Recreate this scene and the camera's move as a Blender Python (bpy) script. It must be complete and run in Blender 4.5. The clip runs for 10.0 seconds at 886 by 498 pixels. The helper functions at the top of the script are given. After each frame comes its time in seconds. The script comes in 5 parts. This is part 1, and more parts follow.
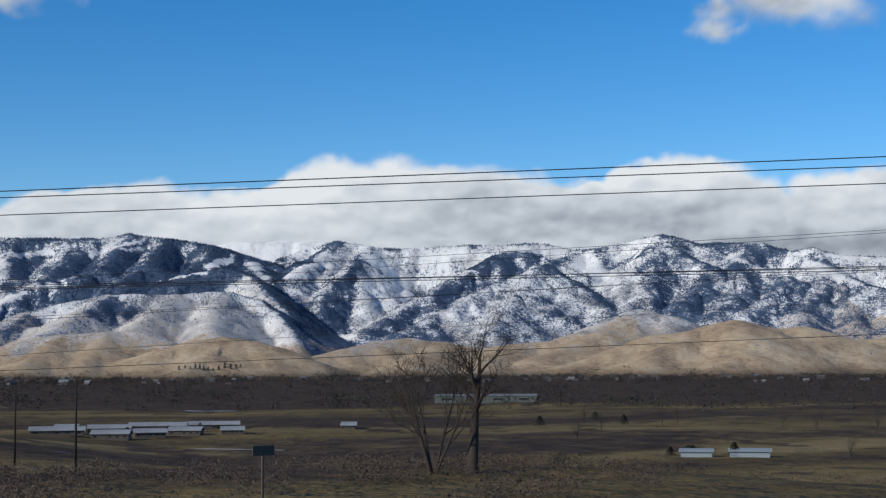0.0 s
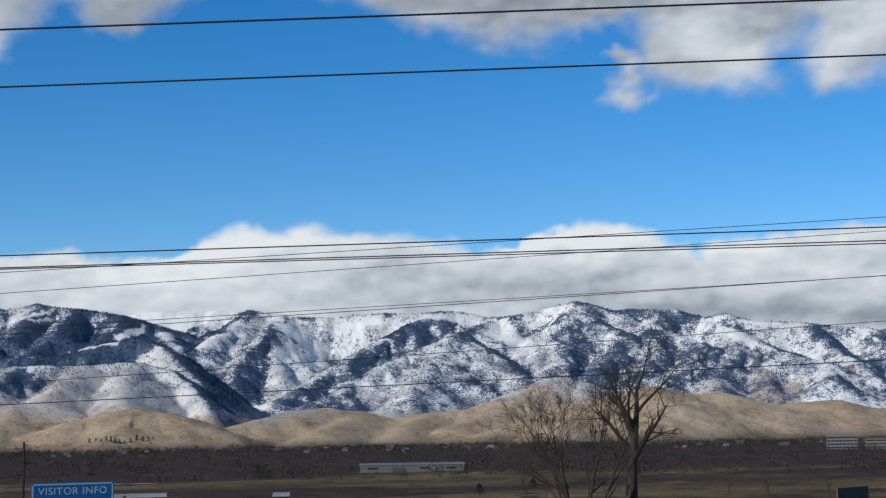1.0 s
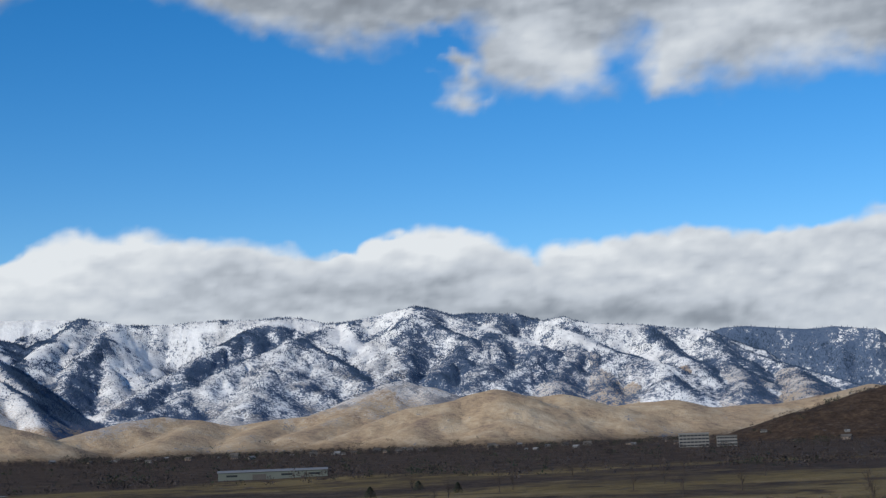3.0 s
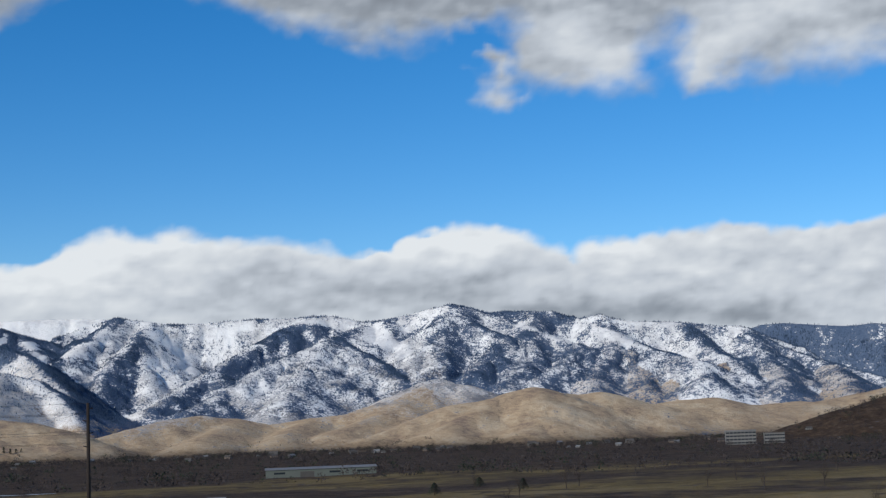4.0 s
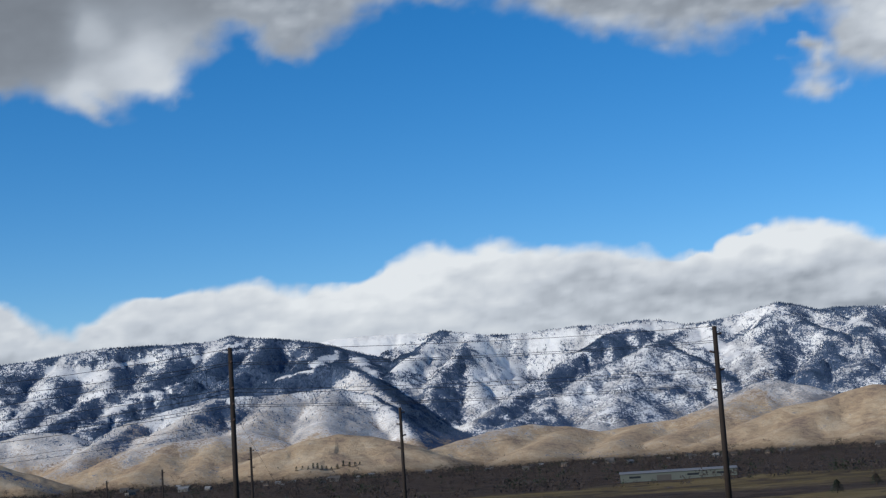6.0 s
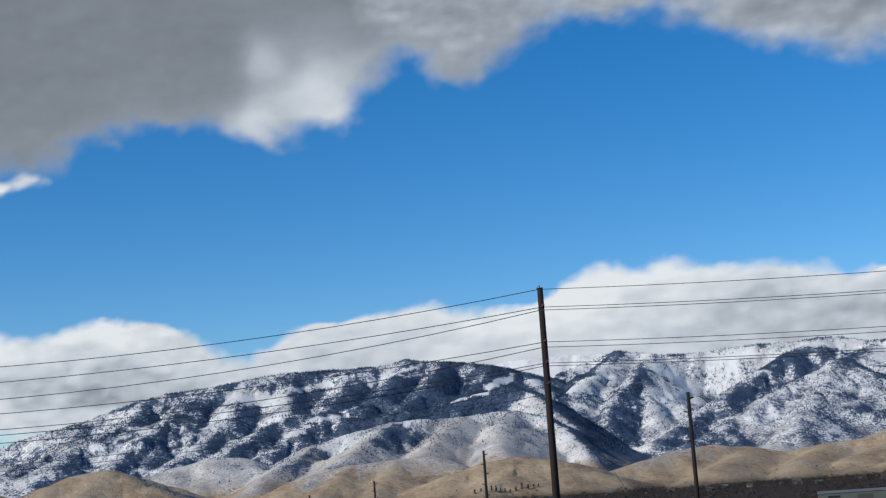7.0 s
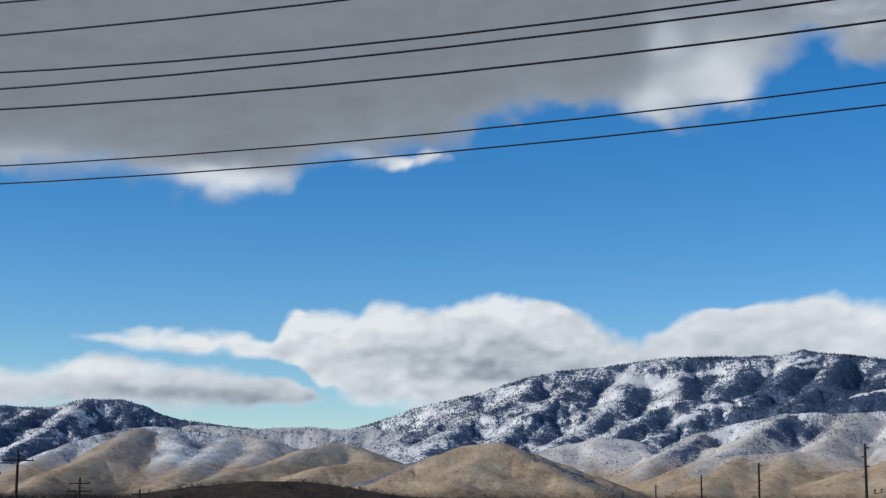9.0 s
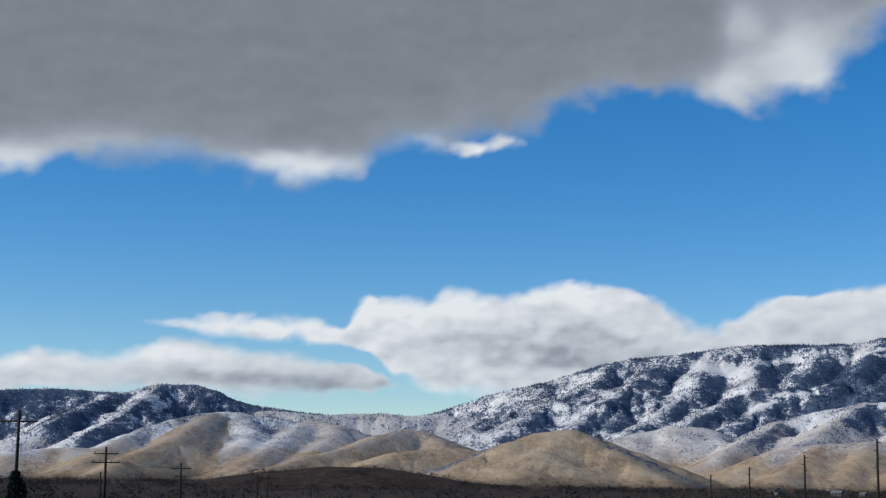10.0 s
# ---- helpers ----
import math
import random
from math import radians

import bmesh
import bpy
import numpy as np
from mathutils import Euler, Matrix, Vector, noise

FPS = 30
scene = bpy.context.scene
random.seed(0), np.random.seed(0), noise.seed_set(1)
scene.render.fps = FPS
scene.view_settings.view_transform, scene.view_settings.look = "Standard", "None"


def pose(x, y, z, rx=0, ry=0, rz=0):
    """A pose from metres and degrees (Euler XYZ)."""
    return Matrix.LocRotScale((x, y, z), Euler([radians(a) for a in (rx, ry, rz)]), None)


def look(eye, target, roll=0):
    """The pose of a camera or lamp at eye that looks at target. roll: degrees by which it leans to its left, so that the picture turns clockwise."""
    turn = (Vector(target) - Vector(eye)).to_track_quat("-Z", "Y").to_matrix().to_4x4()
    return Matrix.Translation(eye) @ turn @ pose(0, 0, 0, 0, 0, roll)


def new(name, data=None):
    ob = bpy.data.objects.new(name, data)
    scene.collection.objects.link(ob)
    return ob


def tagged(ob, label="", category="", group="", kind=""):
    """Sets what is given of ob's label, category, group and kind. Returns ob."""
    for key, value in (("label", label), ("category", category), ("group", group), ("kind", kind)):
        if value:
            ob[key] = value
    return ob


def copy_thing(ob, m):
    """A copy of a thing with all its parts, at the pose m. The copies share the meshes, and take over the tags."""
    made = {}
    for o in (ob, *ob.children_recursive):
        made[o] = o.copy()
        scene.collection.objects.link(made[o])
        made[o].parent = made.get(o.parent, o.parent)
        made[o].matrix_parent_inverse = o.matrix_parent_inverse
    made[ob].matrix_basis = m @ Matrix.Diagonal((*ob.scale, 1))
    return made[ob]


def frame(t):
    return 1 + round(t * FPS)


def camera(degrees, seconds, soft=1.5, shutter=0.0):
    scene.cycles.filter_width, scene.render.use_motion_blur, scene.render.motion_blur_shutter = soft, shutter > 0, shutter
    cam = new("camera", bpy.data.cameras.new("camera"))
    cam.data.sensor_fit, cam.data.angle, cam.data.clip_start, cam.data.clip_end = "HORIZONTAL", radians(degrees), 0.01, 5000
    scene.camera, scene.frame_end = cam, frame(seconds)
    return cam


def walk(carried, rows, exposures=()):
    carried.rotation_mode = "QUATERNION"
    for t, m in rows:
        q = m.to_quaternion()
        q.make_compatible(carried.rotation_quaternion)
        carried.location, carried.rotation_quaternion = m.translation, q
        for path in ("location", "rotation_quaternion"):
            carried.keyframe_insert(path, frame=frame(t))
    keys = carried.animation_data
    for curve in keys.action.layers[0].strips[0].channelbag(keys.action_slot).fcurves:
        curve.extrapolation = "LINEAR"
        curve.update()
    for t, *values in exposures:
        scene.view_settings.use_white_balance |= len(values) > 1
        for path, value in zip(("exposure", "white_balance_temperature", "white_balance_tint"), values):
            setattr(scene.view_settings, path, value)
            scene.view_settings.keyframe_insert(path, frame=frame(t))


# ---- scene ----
from collections import defaultdict

# ---------------------------------------------------------------- camera
SPEED, GRADE, EYE = 24.0, 0.0603, 1.5


def seat(t, yaw, pitch, roll):
    """The camera in a car that rolls down the road along -x."""
    s = t - 5.0
    x, drift = -SPEED * s, -0.0649 * s * s + 0.002095 * s ** 4
    turn = Matrix.Rotation(radians(-yaw), 4, "Z") @ Matrix.Rotation(radians(90 + pitch), 4, "X") @ Matrix.Rotation(radians(roll), 4, "Z")
    return t, Matrix.Translation((x, drift, EYE + GRADE * x)) @ turn


cam = camera(32.19, 10.0, soft=1.3)
walk(cam, [seat(*row) for row in (
    (0.0, -64.48, 4.04, -0.27),
    (0.2, -63.77, 5.24, -0.25),
    (0.5, -64.22, 7.45, -0.30),
    (0.7, -63.00, 7.06, -0.57),
    (1.0, -61.12, 6.59, -0.91),
    (1.2, -59.59, 6.45, -1.13),
    (1.4, -58.15, 6.39, -1.23),
    (1.5, -57.44, 6.37, -1.33),
    (1.6, -56.87, 6.72, -1.38),
    (1.8, -56.20, 8.22, -1.65),
    (2.0, -56.01, 9.91, -1.78),
    (2.2, -56.03, 10.37, -1.73),
    (2.5, -55.54, 8.57, -1.78),
    (2.7, -54.73, 7.17, -1.83),
    (3.8, -54.99, 6.37, -2.19),
    (4.0, -55.92, 6.71, -2.14),
    (4.5, -58.14, 7.21, -2.31),
    (4.7, -58.23, 7.02, -2.51),
    (5.0, -58.67, 6.89, -2.97),
    (5.3, -60.71, 7.04, -3.36),
    (5.5, -62.81, 7.27, -3.42),
    (5.6, -63.55, 7.33, -3.57),
    (5.7, -64.55, 7.40, -3.50),
    (5.8, -65.80, 7.52, -3.50),
    (6.0, -67.56, 7.61, -3.66),
    (6.2, -68.52, 7.51, -3.96),
    (7.3, -76.22, 8.79, -3.49),
    (7.5, -77.85, 8.35, -3.08),
    (7.7, -79.80, 8.41, -2.73),
    (8.0, -81.28, 8.37, -1.91),
    (8.2, -82.53, 8.37, -1.46),
    (8.5, -84.18, 8.40, -0.79),
    (8.7, -85.47, 8.51, -0.45),
    (9.0, -88.64, 8.77, 0.38),
    (9.3, -90.28, 8.71, 0.77),
    (9.5, -91.03, 8.64, 0.95),
    (9.8, -91.35, 8.67, 0.98),
    (10.0, -91.37, 8.29, 0.85),
)])

# ---------------------------------------------------------------- light
SUN_AZ, SUN_EL = 170.0, 26.0
world = bpy.data.worlds.new("sky")
scene.world = world
world.use_nodes = True
wn, wl = world.node_tree.nodes, world.node_tree.links
sky = wn.new("ShaderNodeTexSky")
sky.sky_type, sky.sun_disc = "NISHITA", False
sky.sun_elevation, sky.sun_rotation = radians(SUN_EL), radians(SUN_AZ)
sky.altitude, sky.air_density, sky.dust_density, sky.ozone_density = 1400.0, 1.0, 0.0, 4.0
wn["Background"].inputs["Strength"].default_value = 0.122
rich = wn.new("ShaderNodeHueSaturation")
rich.inputs["Hue"].default_value = 0.503
rich.inputs["Saturation"].default_value, rich.inputs["Value"].default_value = 1.32, 1.0
wl.new(sky.outputs["Color"], rich.inputs["Color"])
wl.new(rich.outputs["Color"], wn["Background"].inputs["Color"])
sun = new("sun", bpy.data.lights.new("sun", "SUN"))
sun.data.energy, sun.data.angle, sun.data.color = 3.8, radians(0.5), (1.0, 0.94, 0.84)
sun_way = Vector((math.sin(radians(SUN_AZ)) * math.cos(radians(SUN_EL)), math.cos(radians(SUN_AZ)) * math.cos(radians(SUN_EL)), math.sin(radians(SUN_EL))))
sun.matrix_world = look((0, 0, 300), Vector((0, 0, 300)) - sun_way)
scene.view_settings.exposure = 0.0

# ---------------------------------------------------------------- number noise
_rng = np.random.default_rng(7)
_perm = np.concatenate([_rng.permutation(512)] * 3)
_ang = _rng.uniform(0, 2 * np.pi, 512)


def perlin(x, y):
    xi, yi = np.floor(x).astype(int), np.floor(y).astype(int)
    xf, yf = x - xi, y - yi
    u, v = xf ** 3 * (xf * (xf * 6 - 15) + 10), yf ** 3 * (yf * (yf * 6 - 15) + 10)

    def corner(i, j):
        a = _ang[_perm[(_perm[(xi + i) % 512] + yi + j) % 512]]
        return np.cos(a) * (xf - i) + np.sin(a) * (yf - j)
    return (corner(0, 0) * (1 - u) + corner(1, 0) * u) * (1 - v) + (corner(0, 1) * (1 - u) + corner(1, 1) * u) * v


def fbm(x, y, octaves=4, gain=0.5):
    out, amp = 0.0, 1.0
    for i in range(octaves):
        out = out + amp * perlin(x * 2 ** i + 31.7 * i, y * 2 ** i + 17.3 * i)
        amp *= gain
    return out


def smooth(a, b, v):
    u = np.clip((v - a) / (b - a), 0, 1)
    return u * u * (3 - 2 * u)


# ---------------------------------------------------------------- materials
def material(name, rough=0.85):
    m = bpy.data.materials.new(name)
    m.use_nodes = True
    n, l = m.node_tree.nodes, m.node_tree.links
    b = n["Principled BSDF"]
    b.inputs["Roughness"].default_value = rough
    b.inputs["Specular IOR Level"].default_value = 0.25
    return m, n, l, b


def noise_tex(n, l, scale, detail=4.0, rough=0.55, vector=None, stretch=None):
    t = n.new("ShaderNodeTexNoise")
    t.inputs["Scale"].default_value, t.inputs["Detail"].default_value, t.inputs["Roughness"].default_value = scale, detail, rough
    if vector is not None:
        if stretch:
            mp = n.new("ShaderNodeMapping")
            mp.inputs["Scale"].default_value = stretch
            l.new(vector, mp.inputs["Vector"])
            vector = mp.outputs["Vector"]
        l.new(vector, t.inputs["Vector"])
    return t.outputs["Fac"]


def ramp(n, l, fac, *stops):
    r = n.new("ShaderNodeValToRGB")
    e = r.color_ramp.elements
    while len(e) < len(stops):
        e.new(0.5)
    for s, (p, c) in zip(e, stops):
        s.position, s.color = p, (*c, 1) if len(c) == 3 else c
    l.new(fac, r.inputs["Fac"])
    return r.outputs["Color"]


def mix(n, l, fac, a, b):
    m = n.new("ShaderNodeMix")
    m.data_type = "RGBA"
    for k, v in ((0, fac), (6, a), (7, b)):
        if hasattr(v, "is_linked"):
            l.new(v, m.inputs[k])
        elif isinstance(v, (int, float)):
            m.inputs[k].default_value = v
        else:
            m.inputs[k].default_value = (*v, 1)
    return m.outputs[2]


def calc(n, l, op, a, b=0.0, clamp=False):
    m = n.new("ShaderNodeMath")
    m.operation, m.use_clamp = op, clamp
    for k, v in ((0, a), (1, b)):
        if hasattr(v, "is_linked"):
            l.new(v, m.inputs[k])
        else:
            m.inputs[k].default_value = v
    return m.outputs[0]


def step(n, l, v, lo, hi):
    m = n.new("ShaderNodeMapRange")
    m.interpolation_type = "SMOOTHSTEP"
    m.inputs["From Min"].default_value, m.inputs["From Max"].default_value = lo, hi
    l.new(v, m.inputs["Value"])
    return m.outputs["Result"]


def attr(n, name):
    a = n.new("ShaderNodeAttribute")
    a.attribute_name = name
    return a.outputs["Fac"]


def bump(n, l, b, height, strength, distance):
    k = n.new("ShaderNodeBump")
    k.inputs["Strength"].default_value, k.inputs["Distance"].default_value = strength, distance
    l.new(height, k.inputs["Height"])
    l.new(k.outputs["Normal"], b.inputs["Normal"])


def plain(name, color, rough=0.7, vary=0.25, scale=3.0, metal=0.0, relief=0.0):
    """A surface of one colour with stains and grain at two scales."""
    m, n, l, b = material(name, rough)
    co = n.new("ShaderNodeTexCoord").outputs["Object"]
    big, fine = noise_tex(n, l, scale * 0.3, 3, 0.6, co), noise_tex(n, l, scale * 4, 5, 0.7, co)
    v = calc(n, l, "ADD", calc(n, l, "MULTIPLY", big, 0.6), calc(n, l, "MULTIPLY", fine, 0.4))
    dark, light = [c * (1 - vary) for c in color], [min(1, c * (1 + vary)) for c in color]
    l.new(ramp(n, l, v, (0.3, dark), (0.7, light)), b.inputs["Base Color"])
    b.inputs["Metallic"].default_value = metal
    if relief:
        bump(n, l, b, fine, 0.5, relief)
    return m


def ground_material():
    """Valley fields, brush, road-side grass, bare hills, snow and wooded slopes, by the sheet's own attributes."""
    m, n, l, b = material("land", 0.92)
    b.inputs["Specular IOR Level"].default_value = 0.1
    pos = n.new("ShaderNodeNewGeometry").outputs["Position"]
    n_1, n_5 = noise_tex(n, l, 1.1, 4, 0.65, pos), noise_tex(n, l, 0.17, 5, 0.65, pos)
    n_20, n_90 = noise_tex(n, l, 0.055, 6, 0.7, pos), noise_tex(n, l, 0.011, 5, 0.6, pos)
    n_400 = noise_tex(n, l, 0.0025, 4, 0.6, pos)
    streak = noise_tex(n, l, 0.016, 6, 0.68, pos, (1.0, 0.3, 1.0))
    snow, wood, gold, brush, field = (attr(n, k) for k in ("snow", "wood", "gold", "brush", "field"))
    n_2 = noise_tex(n, l, 0.42, 4, 0.7, pos)

    def around(value, *parts):
        """A value with noise laid over it."""
        for noise, amount in parts:
            value = calc(n, l, "ADD", value, calc(n, l, "MULTIPLY", calc(n, l, "SUBTRACT", noise, 0.5), amount))
        return value

    # dry grass of the hills
    grass = ramp(n, l, around(n_90, (n_20, 0.6), (n_5, 0.5), (n_2, 0.4)),
                 (0.28, (0.22, 0.16, 0.12)), (0.48, (0.41, 0.30, 0.185)), (0.68, (0.59, 0.465, 0.31)))
    # valley fields: dull green-brown to straw, darkened to hold the cloud shadow over the valley
    shaded_meadow = ramp(n, l, around(streak, (n_5, 0.35), (n_1, 0.25)),
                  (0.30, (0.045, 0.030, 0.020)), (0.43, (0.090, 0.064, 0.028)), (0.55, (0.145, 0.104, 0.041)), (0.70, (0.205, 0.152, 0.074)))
    # brown brush, its tones likewise lowered for the cloud shadow
    shaded_scrub = ramp(n, l, around(n_20, (n_5, 0.6), (n_1, 0.4)),
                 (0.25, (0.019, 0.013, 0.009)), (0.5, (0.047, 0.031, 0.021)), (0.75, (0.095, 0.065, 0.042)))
    low = mix(n, l, step(n, l, around(field, (n_20, 0.9), (n_5, 0.5)), 0.15, 0.85), shaded_scrub, shaded_meadow)
    low = mix(n, l, step(n, l, around(brush, (n_5, 1.0), (n_1, 0.7)), 0.3, 0.9), low, shaded_scrub)
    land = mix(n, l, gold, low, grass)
    # snow lies in patches, thin at its lower edge; low bushes stick out of it
    patch = around(snow, (n_400, 0.25), (n_90, 0.4), (n_20, 0.5), (n_5, 0.9), (n_2, 0.5))
    white = mix(n, l, step(n, l, around(n_90, (n_20, 0.8)), 0.35, 0.7), (0.77, 0.77, 0.76), (0.58, 0.58, 0.585))
    cover = step(n, l, patch, 0.26, 0.66)
    land = mix(n, l, cover, land, white)
    # sage and bare brush that pepper the open slopes
    tuft = step(n, l, around(n_5, (n_90, 0.9), (n_2, 0.5), (n_400, 0.4)), 0.44, 0.60)
    tuft = calc(n, l, "MULTIPLY", tuft, calc(n, l, "MULTIPLY", gold, attr(n, "tuft")))
    land = mix(n, l, tuft, land, (0.085, 0.082, 0.09))
    # wooded ground, thinning out tree by tree at its edge, haze blue mixed into its colour
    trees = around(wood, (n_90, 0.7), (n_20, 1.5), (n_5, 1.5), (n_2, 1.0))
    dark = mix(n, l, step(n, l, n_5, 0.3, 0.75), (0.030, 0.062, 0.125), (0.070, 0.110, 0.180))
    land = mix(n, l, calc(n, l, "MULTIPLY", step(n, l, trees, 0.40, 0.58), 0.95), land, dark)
    l.new(land, b.inputs["Base Color"])
    rough = calc(n, l, "ADD", calc(n, l, "MULTIPLY", n_20, 4.0), calc(n, l, "MULTIPLY", n_5, 1.2))
    bump(n, l, b, rough, 0.6, 1.6)
    return m


def cloud_material():
    """Vapour: lit white where thin or facing the sun, grey below, with soft ragged borders."""
    m = bpy.data.materials.new("vapour")
    m.use_nodes = True
    n, l = m.node_tree.nodes, m.node_tree.links
    n.remove(n["Principled BSDF"])
    pos = n.new("ShaderNodeNewGeometry").outputs["Position"]
    fine = noise_tex(n, l, 0.010, 5, 0.5, pos)
    dens = calc(n, l, "ADD", attr(n, "dens"), calc(n, l, "MULTIPLY", calc(n, l, "SUBTRACT", fine, 0.5), 0.32))
    lit = calc(n, l, "ADD", attr(n, "lit"), calc(n, l, "MULTIPLY", calc(n, l, "SUBTRACT", fine, 0.5), 0.06))
    col = ramp(n, l, lit, (0.0, (0.148, 0.168, 0.200)), (0.35, (0.295, 0.335, 0.39)), (0.65, (0.53, 0.58, 0.645)), (1.0, (0.76, 0.80, 0.835)))
    glow, clear, blend = n.new("ShaderNodeEmission"), n.new("ShaderNodeBsdfTransparent"), n.new("ShaderNodeMixShader")
    l.new(col, glow.inputs["Color"])
    l.new(step(n, l, dens, 0.12, 0.85), blend.inputs[0])
    l.new(clear.outputs[0], blend.inputs[1])
    l.new(glow.outputs[0], blend.inputs[2])
    l.new(blend.outputs[0], n["Material Output"].inputs["Surface"])
    return m


LAND, VAPOUR = ground_material(), cloud_material()
# the blue of distant haze is put into the needles' base colour
PINE = plain("haze_blue_needles", (0.032, 0.060, 0.108), 0.9, 0.5, 0.02)
BARE = plain("bare_twigs", (0.042, 0.034, 0.032), 0.95, 0.35, 0.05)
SAGE = plain("dry_sage", (0.085, 0.06, 0.048), 0.95, 0.5, 0.1)
BARK = plain("bark", (0.048, 0.037, 0.031), 0.95, 0.4, 2.0, relief=0.02)
POLE_WOOD = plain("tarred_pole_wood", (0.022, 0.016, 0.013), 0.85, 0.4, 2.0, relief=0.01)
WIRE = plain("weathered_cable", (0.014, 0.014, 0.016), 0.6, 0.2, 1.0)
SIGN_BLUE = plain("blue_reflective_sheet", (0.008, 0.115, 0.30), 0.5, 0.15, 1.2)
SIGN_WHITE = plain("white_reflective_sheet", (0.40, 0.50, 0.56), 0.55, 0.12, 2.0)
SIGN_BACK = plain("dull_weathered_steel", (0.085, 0.07, 0.06), 0.9, 0.2, 4.0)
STEEL = plain("galvanised_steel", (0.42, 0.43, 0.44), 0.45, 0.2, 4.0, metal=0.8)
ASPHALT = plain("asphalt", (0.05, 0.05, 0.052), 0.9, 0.3, 2.0, relief=0.01)
PAINT_WHITE = plain("road_paint", (0.6, 0.6, 0.58), 0.7, 0.2, 2.0)
ROOF_PALE = plain("pale_metal_roof", (0.15, 0.155, 0.16), 0.65, 0.2, 0.3)
ROOF_SHED = plain("worn_white_roof", (0.24, 0.245, 0.25), 0.6, 0.45, 0.5)
WALL_GREEN = plain("grey_green_cladding", (0.10, 0.112, 0.098), 0.7, 0.12, 0.3)
WALL_PALE = plain("pale_wall", (0.14, 0.135, 0.13), 0.8, 0.15, 0.3)
WALL_SHED = plain("weathered_boards", (0.075, 0.062, 0.055), 0.85, 0.3, 0.5)
WALL_TAN = plain("tan_wall", (0.19, 0.145, 0.115), 0.8, 0.2, 0.3)
ROOF_DARK = plain("dark_roof", (0.07, 0.065, 0.06), 0.8, 0.25, 0.4)
PANE = plain("dark_window_glass", (0.02, 0.025, 0.03), 0.12, 0.2, 0.5)
PORCELAIN = plain("brown_porcelain", (0.09, 0.06, 0.05), 0.25, 0.2, 5.0)
DUSK_LEAF = plain("evergreen_needles", (0.02, 0.028, 0.016), 0.9, 0.45, 1.0)
SAND = plain("pale_sand", (0.30, 0.27, 0.22), 0.95, 0.2, 0.5)
POND_FILM = plain("pale_sheeting", (0.22, 0.255, 0.275), 0.4, 0.1, 0.3)

# ---------------------------------------------------------------- land: one sheet to the horizon
RIDGES = []


def ridge(name, slope, points, wood, snow):
    """A crest line, as (bearing, metres out, metres up), how steeply its sides fall, the woods on its two sides, raised
    where a flank lies in shade, and its snow.
    """
    RIDGES.append((name, slope, [(d * math.sin(radians(a)), d * math.cos(radians(a)), h) for a, d, h in points], wood, snow))


ridge("far_snow", 1.6, [(-72.4, 4790, 369), (-72.0, 4790, 376), (-71.0, 4790, 380), (-69.5, 4790, 381), (-68.3, 4790, 379)], (0, 0), 1.1)
ridge("dome", 0.8, [(-75.7, 4560, 381), (-74.7, 4560, 373), (-73.3, 4560, 360), (-72.1, 4560, 339), (-71.3, 4560, 319), (-70.4, 4560, 299)], (0.66, 0.7), 0.8)
ridge("dome_shoulder", 0.8, [(-91.4, 4600, 169), (-89.6, 4560, 218), (-87.6, 4560, 255), (-86.2, 4560, 291), (-84.5, 4560, 326), (-82.9, 4560, 336), (-81.6, 4560, 353), (-80.0, 4560, 366), (-77.9, 4560, 366), (-76.8, 4560, 368), (-75.7, 4560, 381)], (0.45, 0.6), 0.9)
ridge("main", 1.2, [(-70.0, 4600, 314), (-69.1, 4650, 341), (-67.9, 4690, 373), (-66.9, 4690, 361), (-65.8, 4700, 351), (-64.8, 4710, 352), (-63.5, 4710, 361), (-62.7, 4710, 361), (-61.6, 4710, 360), (-60.6, 4710, 365), (-59.9, 4710, 364), (-59.0, 4700, 345), (-58.5, 4700, 343), (-57.8, 4690, 348), (-56.8, 4680, 365), (-55.6, 4670, 384), (-54.9, 4680, 374), (-54.0, 4690, 354)], (0.22, 0.5), 1.1)
ridge("main_right", 0.8, [(-54.0, 4690, 354), (-53.6, 4720, 361), (-52.6, 4720, 356), (-51.8, 4720, 354), (-51.1, 4720, 336), (-50.8, 4715, 305)], (0.6, 0.5), 1.0)
ridge("main_end", 0.75, [(-50.8, 4715, 305), (-50.5, 4700, 330), (-50.0, 4700, 336), (-49.6, 4700, 325), (-48.9, 4700, 313), (-47.0, 4710, 302), (-45.8, 4710, 287), (-45.0, 4710, 284), (-44.7, 4700, 275), (-44.1, 4690, 251), (-42.8, 4660, 209)], (0.28, 0.5), 1.1)
ridge("main_tail", 0.7, [(-44.3, 4680, 254), (-43.3, 4600, 204), (-42.1, 4500, 162), (-40.5, 4350, 116), (-39.0, 4200, 73)], (0.45, 0.5), 0.75)
ridge("far_blue_right", 1.2, [(-44.7, 4790, 273), (-44.1, 4790, 288), (-43.3, 4790, 290), (-42.1, 4790, 279), (-41.1, 4790, 272), (-40.1, 4790, 276), (-38.7, 4790, 261)], (0.85, 0.85), 0.75)
ridge("spur_a", 0.6, [(-67.9, 4690, 371), (-68.6, 4560, 320), (-69.3, 4420, 269), (-69.8, 4300, 231)], (0.85, 0.22), 1.0)
ridge("spur_b", 0.6, [(-66.8, 4680, 358), (-67.1, 4540, 300), (-67.0, 4370, 230), (-66.7, 4160, 150)], (0.3, 0.14), 1.1)
ridge("spur_b_side", 0.6, [(-67.1, 4540, 303), (-67.9, 4360, 240), (-68.4, 4220, 191), (-68.5, 4130, 155)], (0.3, 0.5), 1.0)
